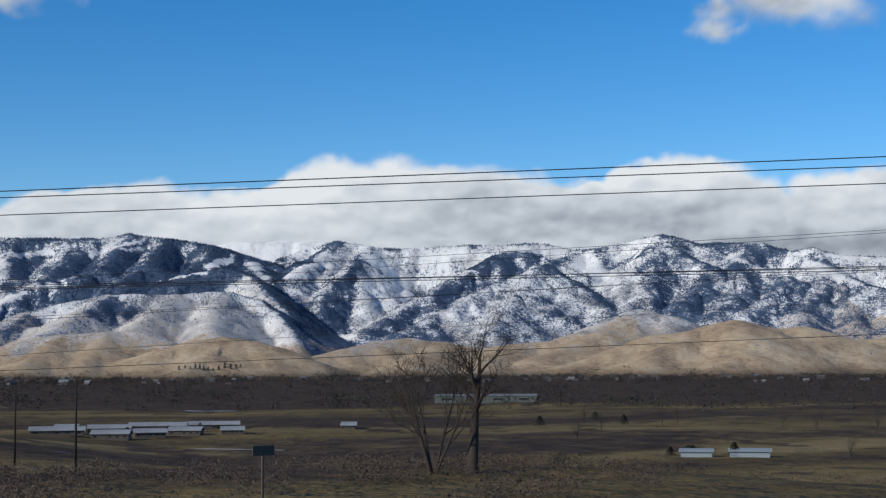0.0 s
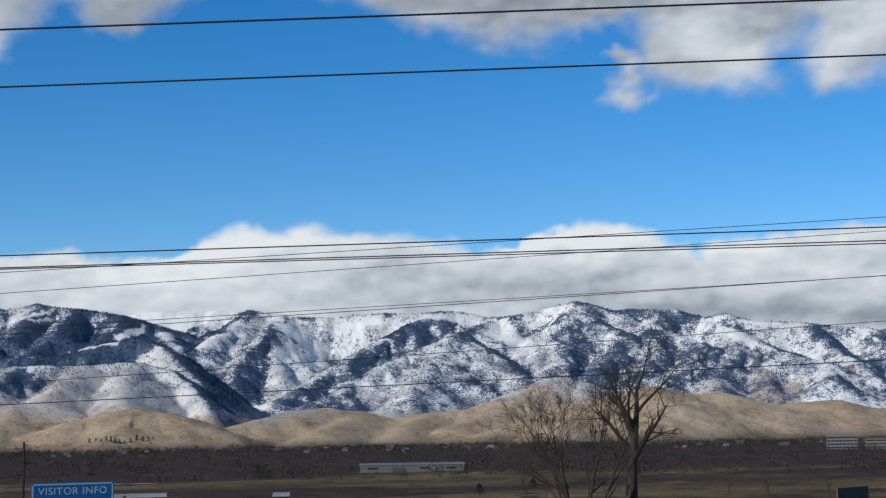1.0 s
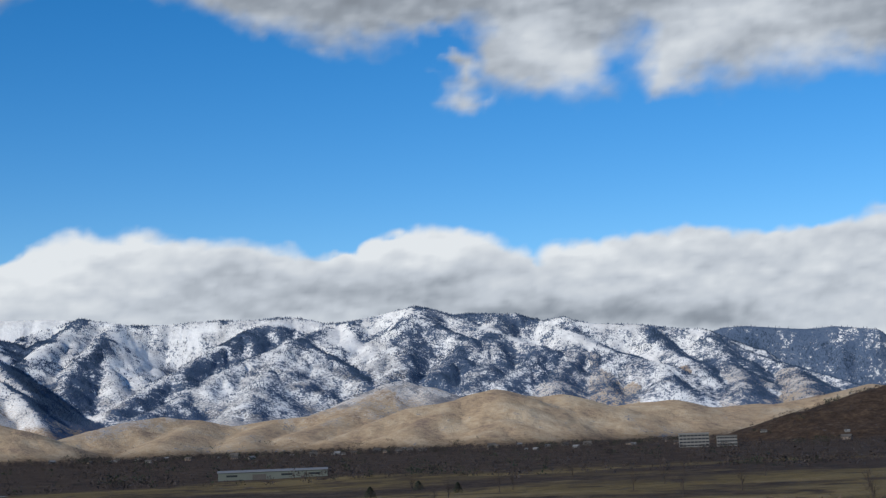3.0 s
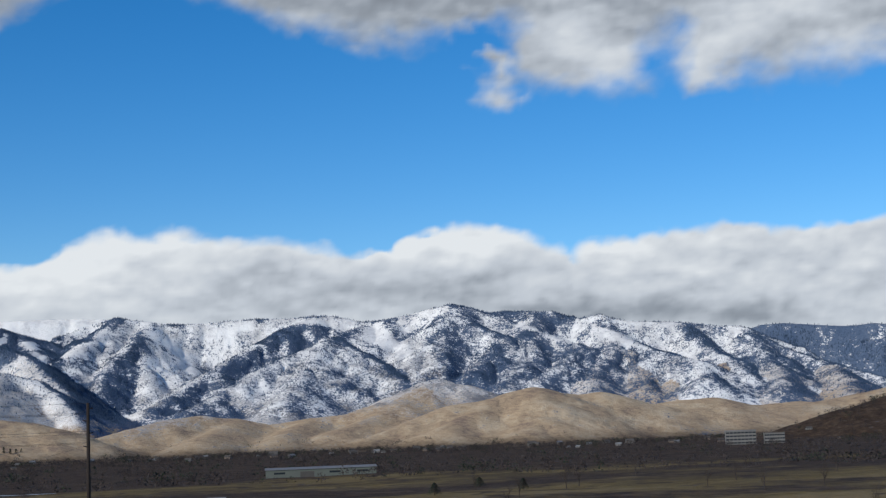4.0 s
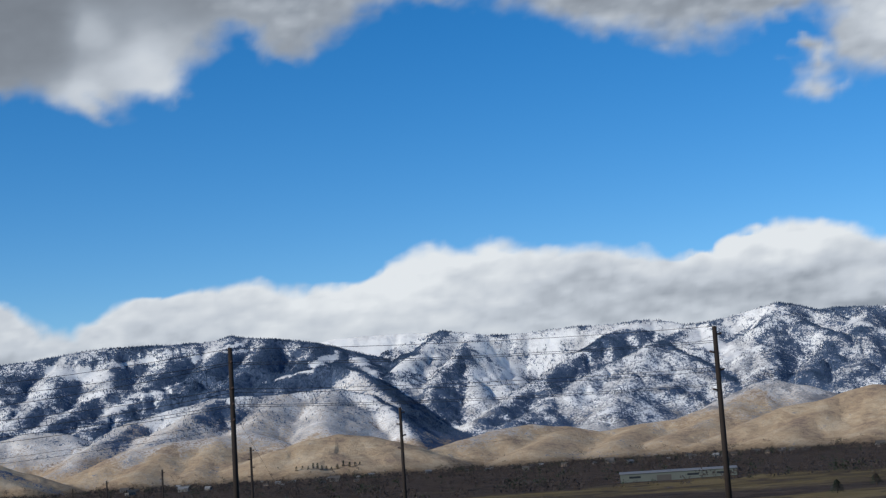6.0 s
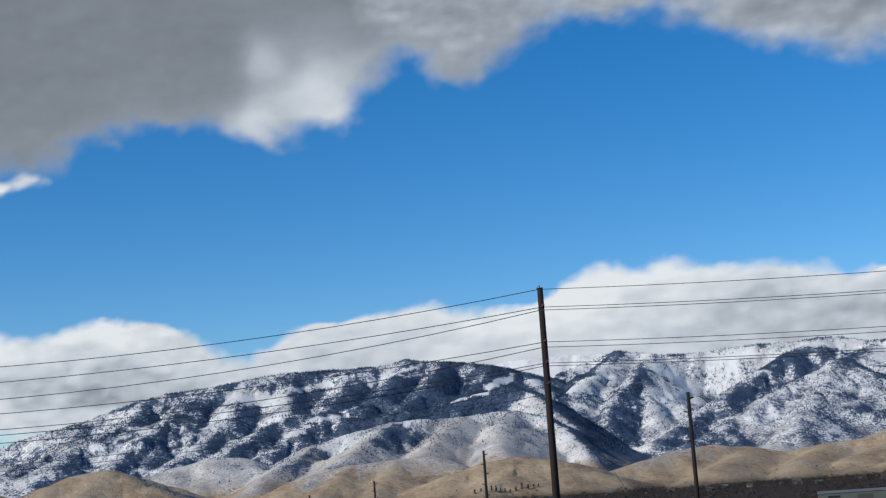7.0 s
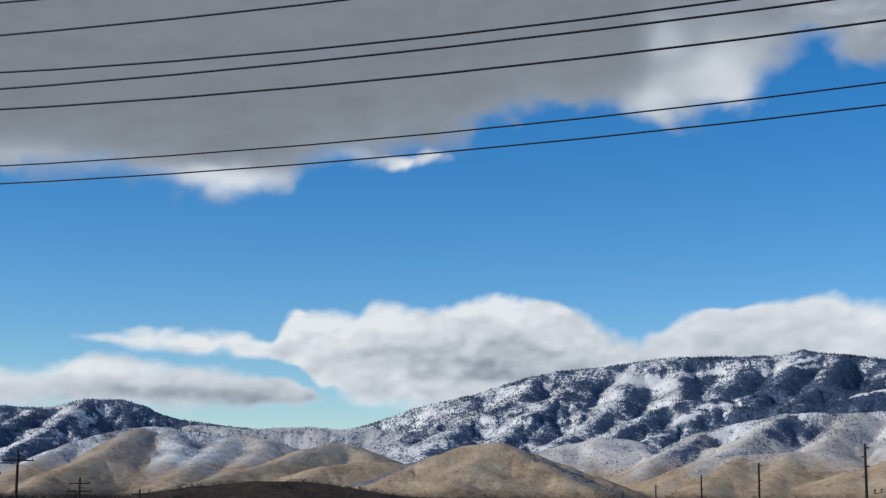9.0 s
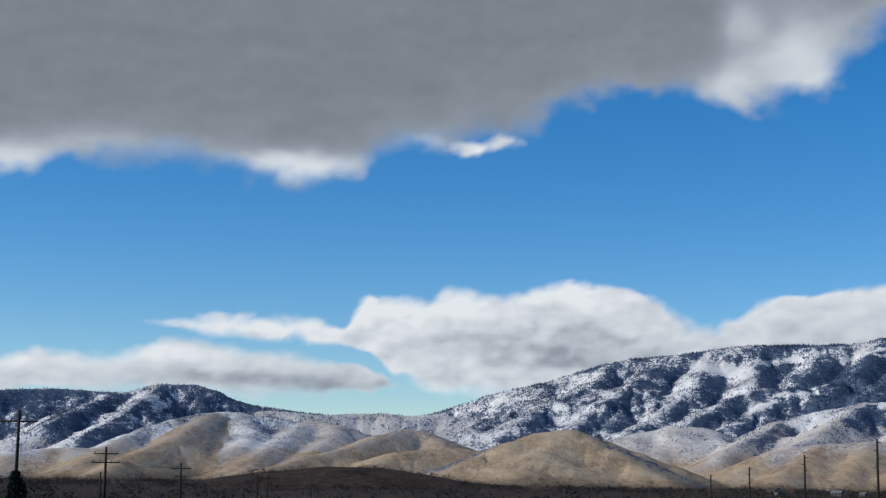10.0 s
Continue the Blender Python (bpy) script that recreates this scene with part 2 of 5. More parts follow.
ridge("spur_c", 0.6, [(-60.8, 4700, 363), (-61.9, 4590, 315), (-62.7, 4490, 275), (-63.6, 4370, 232), (-64.2, 4270, 200), (-65.1, 4140, 156), (-66.1, 3990, 113), (-66.7, 3900, 84)], (0.1, 0.55), 1.1)
ridge("spur_c_low", 0.5, [(-64.4, 4230, 188), (-63.9, 4080, 138), (-64.5, 3960, 100), (-65.5, 3860, 73)], (0.5, 0.5), 0.9)
ridge("round_hill", 0.48, [(-58.9, 4660, 328), (-59.7, 4560, 297), (-60.3, 4420, 266), (-60.9, 4220, 201), (-61.5, 3990, 126), (-62.0, 3850, 81)], (0.26, 0.3), 0.85)
ridge("round_hill_left", 0.5, [(-60.3, 4420, 266), (-61.7, 4310, 224), (-62.8, 4190, 180), (-63.5, 4060, 136)], (0.55, 0.26), 0.9)
ridge("round_hill_right", 0.55, [(-59.9, 4500, 284), (-59.0, 4370, 232), (-58.2, 4280, 193), (-57.5, 4150, 144), (-57.1, 4040, 105)], (0.28, 0.85), 0.9)
ridge("spur_d", 0.55, [(-57.8, 4680, 346), (-58.0, 4530, 279), (-57.5, 4340, 201), (-56.9, 4200, 149)], (0.4, 0.08), 1.1)
ridge("spur_e", 0.55, [(-55.6, 4660, 379), (-56.1, 4540, 313), (-56.3, 4400, 248), (-56.1, 4250, 184), (-56.7, 4150, 147)], (0.08, 0.38), 1.05)
ridge("spur_e_right", 0.55, [(-55.4, 4660, 370), (-54.6, 4560, 308), (-53.7, 4480, 273), (-54.1, 4330, 211), (-54.8, 4190, 161)], (0.48, 0.7), 0.95)
ridge("spur_f", 0.5, [(-53.6, 4660, 332), (-53.0, 4610, 307), (-52.0, 4530, 272), (-50.9, 4440, 236), (-51.2, 4290, 181), (-52.5, 4120, 129)], (0.55, 0.42), 0.85)
ridge("spur_g", 0.5, [(-50.1, 4690, 329), (-49.4, 4560, 266), (-48.1, 4400, 208), (-46.3, 4230, 161), (-46.2, 4080, 114)], (0.42, 0.34), 0.95)
ridge("spur_g_low", 0.5, [(-49.4, 4480, 237), (-50.0, 4320, 184), (-50.4, 4160, 134), (-50.3, 4020, 93)], (0.45, 0.5), 0.6)
ridge("spur_h", 0.5, [(-46.8, 4700, 297), (-46.4, 4540, 226), (-45.3, 4380, 173), (-44.8, 4230, 127)], (0.35, 0.5), 0.9)
ridge("spur_i", 0.45, [(-44.7, 4690, 271), (-44.1, 4500, 196), (-43.6, 4340, 140), (-43.0, 4200, 96)], (0.5, 0.5), 0.75)
ridge("canyon_back", 0.9, [(-78.0, 4130, 186), (-76.3, 4150, 213), (-75.1, 4160, 209), (-74.1, 4180, 221), (-73.2, 4220, 249), (-72.0, 4240, 264), (-71.1, 4180, 238), (-70.5, 4060, 193)], (0.8, 0.8), 0.7)
ridge("canyon_wall", 0.6, [(-71.1, 4170, 235), (-70.5, 4040, 189), (-69.8, 3900, 140), (-69.2, 3730, 82), (-68.9, 3540, 29)], (0.22, 0.92), 0.6)
ridge("front_hill", 0.8, [(-80.3, 3750, 98), (-79.3, 3780, 125), (-78.0, 3800, 150), (-77.0, 3820, 162), (-75.9, 3830, 173), (-73.9, 3850, 172), (-72.6, 3880, 181), (-71.8, 3880, 179), (-70.8, 3840, 159), (-70.1, 3760, 126), (-69.6, 3640, 84), (-69.2, 3480, 32)], (0.1, 0.7), 0.66)
ridge("front_spur", 0.5, [(-72.1, 3870, 179), (-72.5, 3650, 121), (-72.5, 3450, 71)], (0.12, 0.16), 0.58)
ridge("front_spur_b", 0.5, [(-73.9, 3840, 171), (-74.8, 3640, 115), (-75.3, 3500, 81), (-76.1, 3380, 57)], (0.1, 0.18), 0.52)
ridge("front_spur_c", 0.5, [(-76.4, 3820, 171), (-77.4, 3660, 123), (-78.1, 3520, 85), (-78.7, 3430, 66)], (0.08, 0.4), 0.54)
ridge("front_spur_d", 0.5, [(-79.3, 3780, 125), (-80.2, 3640, 88), (-81.0, 3500, 56), (-81.4, 3400, 32)], (0.14, 0.4), 0.54)
ridge("snow_knoll", 0.45, [(-85.3, 3720, 74), (-84.2, 3750, 94), (-83.0, 3760, 110), (-82.0, 3750, 107), (-81.4, 3680, 80), (-81.1, 3600, 58)], (0.16, 0.5), 0.56)
ridge("dome_spur_a", 0.42, [(-87.6, 4540, 252), (-88.1, 4330, 182), (-89.1, 4180, 142), (-90.1, 4060, 110)], (0.45, 0.4), 0.75)
ridge("dome_spur_b", 0.42, [(-85.4, 4550, 307), (-85.8, 4400, 247), (-87.2, 4230, 190), (-88.5, 4060, 133)], (0.34, 0.42), 0.85)
ridge("dome_spur_c", 0.45, [(-83.3, 4550, 329), (-84.2, 4380, 256), (-85.4, 4200, 190), (-86.5, 4010, 120), (-86.7, 3940, 91)], (0.3, 0.5), 0.85)
ridge("dome_spur_d", 0.45, [(-81.6, 4540, 338), (-82.3, 4300, 229), (-83.4, 4110, 156), (-84.6, 3960, 105)], (0.26, 0.46), 0.95)
ridge("dome_spur_e", 0.45, [(-80.0, 4500, 329), (-80.2, 4290, 236), (-81.3, 4140, 180), (-82.4, 4010, 134)], (0.26, 0.5), 0.95)
ridge("dome_spur_f", 0.45, [(-77.9, 4500, 336), (-78.8, 4260, 229), (-79.9, 4110, 173), (-80.9, 3970, 121)], (0.5, 0.62), 0.85)
ridge("dome_spur_g", 0.5, [(-75.7, 4540, 371), (-76.7, 4330, 271), (-77.4, 4210, 221)], (0.72, 0.85), 0.7)
ridge("gold_a", 0.36, [(-76.1, 3040, -19), (-75.1, 3090, -1), (-74.1, 3150, 30), (-73.0, 3190, 47), (-72.0, 3210, 54), (-71.0, 3200, 48), (-70.2, 3170, 34), (-69.4, 3120, 14)], (0.04, 0.08), 0.1)
ridge("gold_b", 0.4, [(-80.4, 3200, 13), (-79.4, 3290, 48), (-78.1, 3330, 61), (-76.5, 3350, 68), (-75.2, 3360, 70), (-74.3, 3310, 49)], (0.08, 0.1), 0.5)
ridge("gold_c", 0.45, [(-68.9, 3200, 8), (-67.4, 3270, 29), (-66.2, 3330, 45), (-64.9, 3400, 54), (-63.7, 3420, 43), (-62.4, 3400, 28), (-60.8, 3430, 39), (-59.5, 3440, 46), (-58.4, 3470, 65)], (0.12, 0.2), 0.42)
ridge("gold_d", 0.4, [(-58.6, 3480, 61), (-57.6, 3560, 87), (-56.7, 3620, 110), (-56.1, 3650, 124), (-55.1, 3620, 107), (-54.2, 3570, 80), (-53.4, 3540, 68)], (0.06, 0.12), 0.5)
ridge("gold_e", 0.4, [(-58.7, 3120, -6), (-57.0, 3200, 23), (-55.5, 3270, 55), (-54.0, 3300, 65), (-53.2, 3330, 80), (-52.5, 3340, 87), (-51.8, 3320, 73), (-51.1, 3290, 56), (-50.5, 3240, 33)], (0.03, 0.3), 0.02)
ridge("gold_e_spur", 0.32, [(-52.5, 3330, 86), (-52.2, 3230, 57), (-52.2, 3110, 22), (-52.8, 3000, -5)], (0.03, 0.12), 0.0)
ridge("gold_e_back", 0.3, [(-51.8, 3420, 78), (-50.9, 3440, 70), (-50.1, 3440, 73), (-49.4, 3390, 55), (-48.8, 3320, 30), (-48.1, 3260, 11)], (0.05, 0.3), 0.02)
ridge("gold_f", 0.28, [(-48.5, 3480, 41), (-47.1, 3520, 50), (-46.0, 3540, 52), (-45.5, 3510, 36), (-44.3, 3540, 32), (-42.9, 3570, 38)], (0.06, 0.1), 0.05)
ridge("gold_g", 0.26, [(-47.0, 3500, 42), (-46.0, 3480, 31), (-45.0, 3420, 11), (-43.8, 3460, 18), (-42.1, 3540, 36), (-40.5, 3600, 52), (-38.9, 3650, 74)], (0.1, 0.15), 0.2)
ridge("dark_hill", 0.34, [(-44.3, 2300, -27), (-43.3, 2360, -21), (-42.4, 2400, -11), (-41.6, 2430, 5), (-41.0, 2440, 13), (-40.5, 2440, 9), (-39.6, 2460, 23), (-38.4, 2500, 44), (-36.4, 2550, 75)], (0.3, 0.3), 0.0)
ridge("far_blue", 0.7, [(-108.4, 4790, 207), (-106.5, 4790, 218), (-105.4, 4790, 225), (-104.2, 4790, 223), (-102.9, 4790, 215), (-102.1, 4790, 230), (-101.4, 4790, 245), (-100.2, 4790, 247), (-99.5, 4790, 231), (-98.7, 4790, 202), (-98.1, 4790, 189), (-97.1, 4790, 179), (-96.1, 4790, 167), (-94.3, 4790, 157)], (0.5, 0.5), 0.8)
ridge("far_blue_spur", 0.5, [(-101.4, 4780, 242), (-102.3, 4560, 171), (-103.2, 4370, 116), (-104.1, 4220, 75)], (0.25, 0.5), 0.9)
ridge("far_blue_spur_b", 0.5, [(-103.1, 4780, 214), (-104.2, 4570, 160), (-105.1, 4400, 114)], (0.4, 0.55), 0.8)
ridge("low_crest", 0.6, [(-97.7, 4350, 156), (-96.5, 4330, 150), (-95.5, 4320, 144), (-94.5, 4330, 152), (-93.4, 4330, 150), (-92.6, 4320, 147), (-91.4, 4330, 152), (-90.2, 4300, 137)], (0.18, 0.3), 0.55)
ridge("bare_a", 0.5, [(-106.3, 3600, 28), (-104.4, 3620, 38), (-103.3, 3560, 35), (-102.3, 3680, 70), (-101.6, 3760, 93), (-100.8, 3820, 110), (-99.7, 3900, 130), (-98.9, 3920, 135), (-98.1, 3900, 127), (-96.9, 3900, 118)], (0.05, 0.2), 0.85)
ridge("bare_a_spur", 0.42, [(-99.5, 3880, 128), (-100.8, 3560, 59), (-102.3, 3370, 20), (-103.4, 3180, -20)], (0.03, 0.05), 0.34)
ridge("bare_b", 0.38, [(-96.1, 3960, 120), (-96.6, 3760, 86), (-97.4, 3560, 47), (-98.1, 3350, 9), (-98.2, 3250, -14)], (0.03, 0.05), 0.55)
ridge("bare_b_right", 0.38, [(-95.9, 3960, 120), (-95.0, 3860, 104), (-95.4, 3640, 59), (-96.2, 3420, 19)], (0.05, 0.12), 0.48)
ridge("bare_c", 0.45, [(-91.4, 3640, 69), (-92.0, 3700, 89), (-92.6, 3700, 94), (-93.4, 3610, 77), (-94.4, 3460, 48), (-96.0, 3320, 24), (-97.4, 3200, -2), (-97.9, 3120, -20)], (0.05, 0.05), 0.4)
ridge("bare_d", 0.34, [(-89.7, 3380, 38), (-90.6, 3400, 46), (-91.6, 3370, 44), (-92.8, 3310, 35), (-93.8, 3180, 8), (-94.4, 3100, -9)], (0.08, 0.08), 0.2)
ridge("left_gold", 0.45, [(-89.9, 3050, 25), (-88.7, 3120, 57), (-87.7, 3160, 76), (-86.7, 3170, 82), (-86.1, 3130, 65), (-85.3, 3080, 43), (-84.3, 3000, 11), (-83.3, 2940, -11)], (0.05, 0.6), 0.03)
ridge("left_gold_b", 0.36, [(-86.8, 3160, 80), (-87.7, 3040, 37), (-88.3, 2940, 5), (-89.3, 2850, -26)], (0.04, 0.06), 0.03)
ridge("left_dark", 0.16, [(-98.6, 2480, -27), (-96.9, 2540, -6), (-95.3, 2560, 1), (-93.7, 2560, 1), (-92.3, 2540, -9), (-90.9, 2500, -22)], (0.5, 0.5), 0.0)
ridge("spur_right_a", 0.5, [(-52.5, 4700, 354), (-52.7, 4500, 270), (-53.1, 4270, 180), (-53.6, 4110, 127)], (0.5, 0.45), 0.7)
ridge("spur_right_b", 0.5, [(-48.9, 4420, 213), (-48.7, 4260, 153), (-48.4, 4080, 94)], (0.5, 0.42), 0.5)
ridge("spur_right_c", 0.5, [(-47.5, 4400, 200), (-47.3, 4230, 138), (-47.2, 4030, 74)], (0.42, 0.6), 0.5)
ridge("spur_right_d", 0.5, [(-45.5, 4330, 157), (-45.8, 4150, 107), (-46.2, 4000, 69)], (0.45, 0.6), 0.45)
ridge("spur_right_e", 0.45, [(-44.3, 4500, 190), (-43.5, 4280, 132), (-43.4, 4080, 81)], (0.45, 0.55), 0.6)
ridge("spur_right_f", 0.45, [(-41.7, 4450, 147), (-41.1, 4200, 99), (-41.0, 4000, 58)], (0.4, 0.5), 0.5)
ridge("dome_face_a", 0.5, [(-74.5, 4540, 364), (-75.0, 4360, 290), (-75.9, 4220, 230)], (0.7, 0.85), 0.7)
ridge("dome_face_b", 0.5, [(-72.7, 4540, 346), (-72.8, 4400, 291), (-73.6, 4270, 247)], (0.68, 0.85), 0.75)
ridge("dome_face_c", 0.5, [(-71.3, 4540, 312), (-70.9, 4400, 266), (-70.4, 4250, 209)], (0.6, 0.85), 0.8)
ridge("gold_c_spur", 0.34, [(-63.7, 3410, 43), (-64.1, 3280, 22), (-65.0, 3120, 1)], (0.1, 0.2), 0.3)
ridge("gold_c_spur_b", 0.34, [(-60.8, 3420, 38), (-61.6, 3270, 15), (-62.0, 3150, -2)], (0.1, 0.2), 0.3)
ridge("gold_d_spur", 0.36, [(-56.5, 3620, 112), (-57.6, 3460, 66), (-58.7, 3310, 30), (-59.9, 3200, 10)], (0.05, 0.14), 0.4)
ridge("gold_e_left", 0.36, [(-54.0, 3300, 65), (-54.7, 3180, 35), (-55.8, 3070, 9)], (0.03, 0.1), 0.0)
ridge("gold_e_back_spur", 0.34, [(-50.1, 3430, 70), (-49.9, 3290, 34), (-50.4, 3160, 5)], (0.04, 0.14), 0.0)
ridge("gold_f_spur", 0.34, [(-46.0, 3530, 51), (-46.3, 3400, 23), (-46.9, 3260, -5)], (0.04, 0.14), 0.02)
ridge("gold_a_spur", 0.36, [(-72.0, 3200, 52), (-72.5, 3090, 19), (-73.3, 2990, -6)], (0.03, 0.1), 0.0)
ridge("gold_a_spur_b", 0.36, [(-70.2, 3160, 33), (-70.1, 3060, 1), (-70.5, 2980, -19)], (0.05, 0.14), 0.02)
ridge("gold_b_spur", 0.4, [(-78.1, 3320, 60), (-78.6, 3200, 27), (-79.4, 3090, 1)], (0.05, 0.15), 0.34)
ridge("gold_b_spur_b", 0.4, [(-76.3, 3340, 66), (-76.7, 3220, 33), (-77.2, 3100, -0)], (0.05, 0.2), 0.34)
ridge("bare_e", 0.4, [(-93.6, 3620, 75), (-94.0, 3480, 45), (-94.8, 3330, 13), (-95.4, 3220, -10)], (0.03, 0.06), 0.2)
ridge("bare_f", 0.4, [(-98.5, 3910, 132), (-98.0, 3720, 84), (-98.4, 3540, 42)], (0.04, 0.2), 0.65)
ridge("bare_g", 0.4, [(-102.3, 3680, 70), (-103.1, 3540, 32), (-104.0, 3400, 1)], (0.03, 0.1), 0.55)
ridge("bare_h", 0.4, [(-91.4, 3640, 69), (-91.0, 3480, 35), (-91.4, 3330, 4)], (0.06, 0.1), 0.25)

# open snowfields between the woods, as a line on the slope (bearing and height at both ends), its half width in degrees, how bare
CLEARINGS = (
    (-53.02, 305, -50.94, 239, 0.1, 1.0),
    (-50.22, 286, -48.33, 210, 0.16, 1.0),
    (-49.48, 310, -47.05, 292, 0.07, 1.0),
    (-50.84, 325, -51.00, 272, 0.05, 1.0),
    (-45.25, 271, -44.58, 241, 0.1, 1.0),
    (-58.49, 310, -57.49, 220, 0.35, 1.0),
    (-61.43, 345, -58.90, 335, 0.12, 1.0),
    (-64.18, 307, -62.91, 342, 0.22, 1.0),
    (-66.27, 304, -65.26, 225, 0.35, 1.0),
    (-47.91, 231, -46.44, 168, 0.1, 1.0),
    (-82.07, 312, -80.44, 267, 0.3, 1.0),
    (-79.99, 309, -78.53, 320, 0.14, 0.8),
    (-77.08, 313, -75.17, 359, 0.09, 0.8),
    (-72.85, 273, -71.90, 302, 0.16, 1.0),
    (-74.65, 223, -72.77, 250, 0.05, 1.0),
    (-71.00, 275, -70.53, 229, 0.22, 1.0),
    (-76.03, 325, -75.19, 331, 0.07, 0.8),
    (-79.23, 207, -77.98, 210, 0.07, 0.7),
    (-102.49, 225, -101.19, 182, 0.3, 0.5),
    (-80.30, 157, -79.66, 179, 0.2, 1.0),
    (-69.57, 245, -68.22, 319, 0.25, 0.7))


def base_height(x, y):
    r = np.hypot(x, y)
    near = 0.6 + 0.033 * np.clip(x, -420, 300) - 0.006 * np.maximum(y - 30, 0) - 3 * smooth(15, 40, -y) - 5.0 * smooth(5, 18, y) * smooth(20, -60, x) * smooth(-420, -260, x)
    far = -22 - 8 * smooth(300, 2800, r) - 3 * np.exp(-((r - 1100) / 320) ** 2)
    g = near + (far - near) * np.maximum(smooth(46, 150, y), smooth(260, 650, r))
    road = GRADE * np.clip(x, -230, 400)
    e = np.maximum(np.maximum(y - 5, -13 - y), 0)
    w = (1 - smooth(0, 1, e / (2.5 * np.abs(road - g) + 4))) * (1 - smooth(230, 330, -x))
    lumps = 0.5 * fbm(x / 30, y / 30, 3) * smooth(6, 30, e) + 1.2 * fbm(x / 160, y / 160, 3) * smooth(80, 300, r)
    return g + (road - g) * w + lumps


def land_height(x, y, cover=False):
    """The height of the sheet; with cover also the woods and snow that the ridge at hand carries, and the drop from its crest."""
    base = base_height(x, y)
    wx = x + 55 * fbm(x / 420, y / 420, 3) + 14 * fbm(x / 90, y / 90, 2)
    wy = y + 55 * fbm(x / 420 + 9, y / 420 + 4, 3) + 14 * fbm(x / 90 + 3, y / 90 + 8, 2)
    top, fall = np.full_like(x, -40.0), np.zeros_like(x)
    full, x_all, y_all, wx_all, wy_all = x.shape, x.ravel(), y.ravel(), wx.ravel(), wy.ravel()
    top, fall = top.ravel(), fall.ravel()
    woods, snows = np.zeros_like(top), np.zeros_like(top)
    for name, slope, pts, wood, snow in RIDGES:
        reach = (max(p[2] for p in pts) + 45) / slope + 90
        near_it = np.flatnonzero((x_all > min(p[0] for p in pts) - reach) & (x_all < max(p[0] for p in pts) + reach) & (y_all > min(p[1] for p in pts) - reach) & (y_all < max(p[1] for p in pts) + reach))
        if not len(near_it):
            continue
        x, y, wx, wy = x_all[near_it], y_all[near_it], wx_all[near_it], wy_all[near_it]
        best, drop, side = np.full_like(x, -1e3), np.zeros_like(x), np.zeros_like(x)
        for (x0, y0, h0), (x1, y1, h1) in zip(pts, pts[1:]):
            dx, dy = x1 - x0, y1 - y0
            # near its crest a ridge keeps its line; its flanks wander
            u = np.clip(((x - x0) * dx + (y - y0) * dy) / (dx * dx + dy * dy), 0, 1)
            d0 = np.hypot(x - x0 - u * dx, y - y0 - u * dy)
            k = smooth(20, 260, d0)
            px, py = x + (wx - x) * k, y + (wy - y) * k
            u = np.clip(((px - x0) * dx + (py - y0) * dy) / (dx * dx + dy * dy), 0, 1)
            d = np.hypot(px - x0 - u * dx, py - y0 - u * dy)
            down = slope * (np.sqrt(d * d + 500) - 22)
            h = h0 + u * (h1 - h0) - down
            drop = np.where(h > best, down, drop)
            side = np.where(h > best, smooth(-25, 25, (dx * (py - y0) - dy * (px - x0)) / math.hypot(dx, dy)), side)
            best = np.maximum(best, h)
        old = top[near_it]
        fall[near_it] = np.where(best > old, drop, fall[near_it])
        woods[near_it] = np.where(best > old, wood[0] + (wood[1] - wood[0]) * side, woods[near_it])
        snows[near_it] = np.where(best > old, snow, snows[near_it])
        # soft union
        k = 8.0
        hmix = np.clip(0.5 + 0.5 * (old - best) / k, 0, 1)
        top[near_it] = best + (old - best) * hmix + k * hmix * (1 - hmix)
    x, y, wx, wy, top, fall, woods, snows = (v.reshape(full) for v in (x_all, y_all, wx_all, wy_all, top, fall, woods, snows))
    rise = smooth(0, 34, top - base) * (0.5 + 0.5 * smooth(30, 170, top - base)) * (0.12 + 0.88 * smooth(3, 32, fall))
    # gullies cut into the flanks, finer ribs between them
    turn_, out_ = np.arctan2(wx, wy) * 4200, np.hypot(wx, wy)
    cut = np.abs(perlin(turn_ / 200 + out_ / 900, out_ / 560 + 3)) * 2.1
    ribs = np.abs(perlin(turn_ / 78 - out_ / 700, out_ / 260 + 8)) * 2.1
    rough = 22 * (np.minimum(cut, 1) ** 0.8 - 0.62) + 17 * (np.minimum(ribs, 1) ** 0.8 - 0.6) + 7 * fbm(x / 38, y / 38, 3)
    top = top + rise * rough * 0.8 * (0.4 + 0.6 * smooth(60, 170, top))
    k = 6.0
    hmix = np.clip(0.5 + 0.5 * (base - top) / k, 0, 1)
    z = top + (base - top) * hmix + k * hmix * (1 - hmix)
    return (z, woods, snows, fall) if cover else z


az_list = np.concatenate([np.arange(-120, -32, 0.06), np.arange(-32, 240, 2.0)])
r_list = np.concatenate([[0.0], np.geomspace(1.5, 160, 80), np.geomspace(164, 2250, 100), np.arange(2275, 4830, 15.0), [4880.0, 4930.0]])
AZ, RR = np.meshgrid(np.radians(az_list), r_list, indexing="ij")
GX, GY = RR * np.sin(AZ), RR * np.cos(AZ)
GZ, WOOD, SNOW, FALL = land_height(GX, GY, True)


def mesh_from(name, verts, faces, mat, smooth_faces=True):
    me = bpy.data.meshes.new(name)
    me.vertices.add(len(verts))
    me.vertices.foreach_set("co", np.asarray(verts, np.float32).ravel())
    faces = np.asarray(faces, np.int32)
    k = faces.shape[1]
    me.loops.add(faces.size)
    me.loops.foreach_set("vertex_index", faces.ravel())
    me.polygons.add(len(faces))
    me.polygons.foreach_set("loop_start", np.arange(0, faces.size, k, dtype=np.int32))
    me.polygons.foreach_set("use_smooth", np.full(len(faces), smooth_faces))
    me.materials.append(mat)
    me.update(calc_edges=True)
    return me


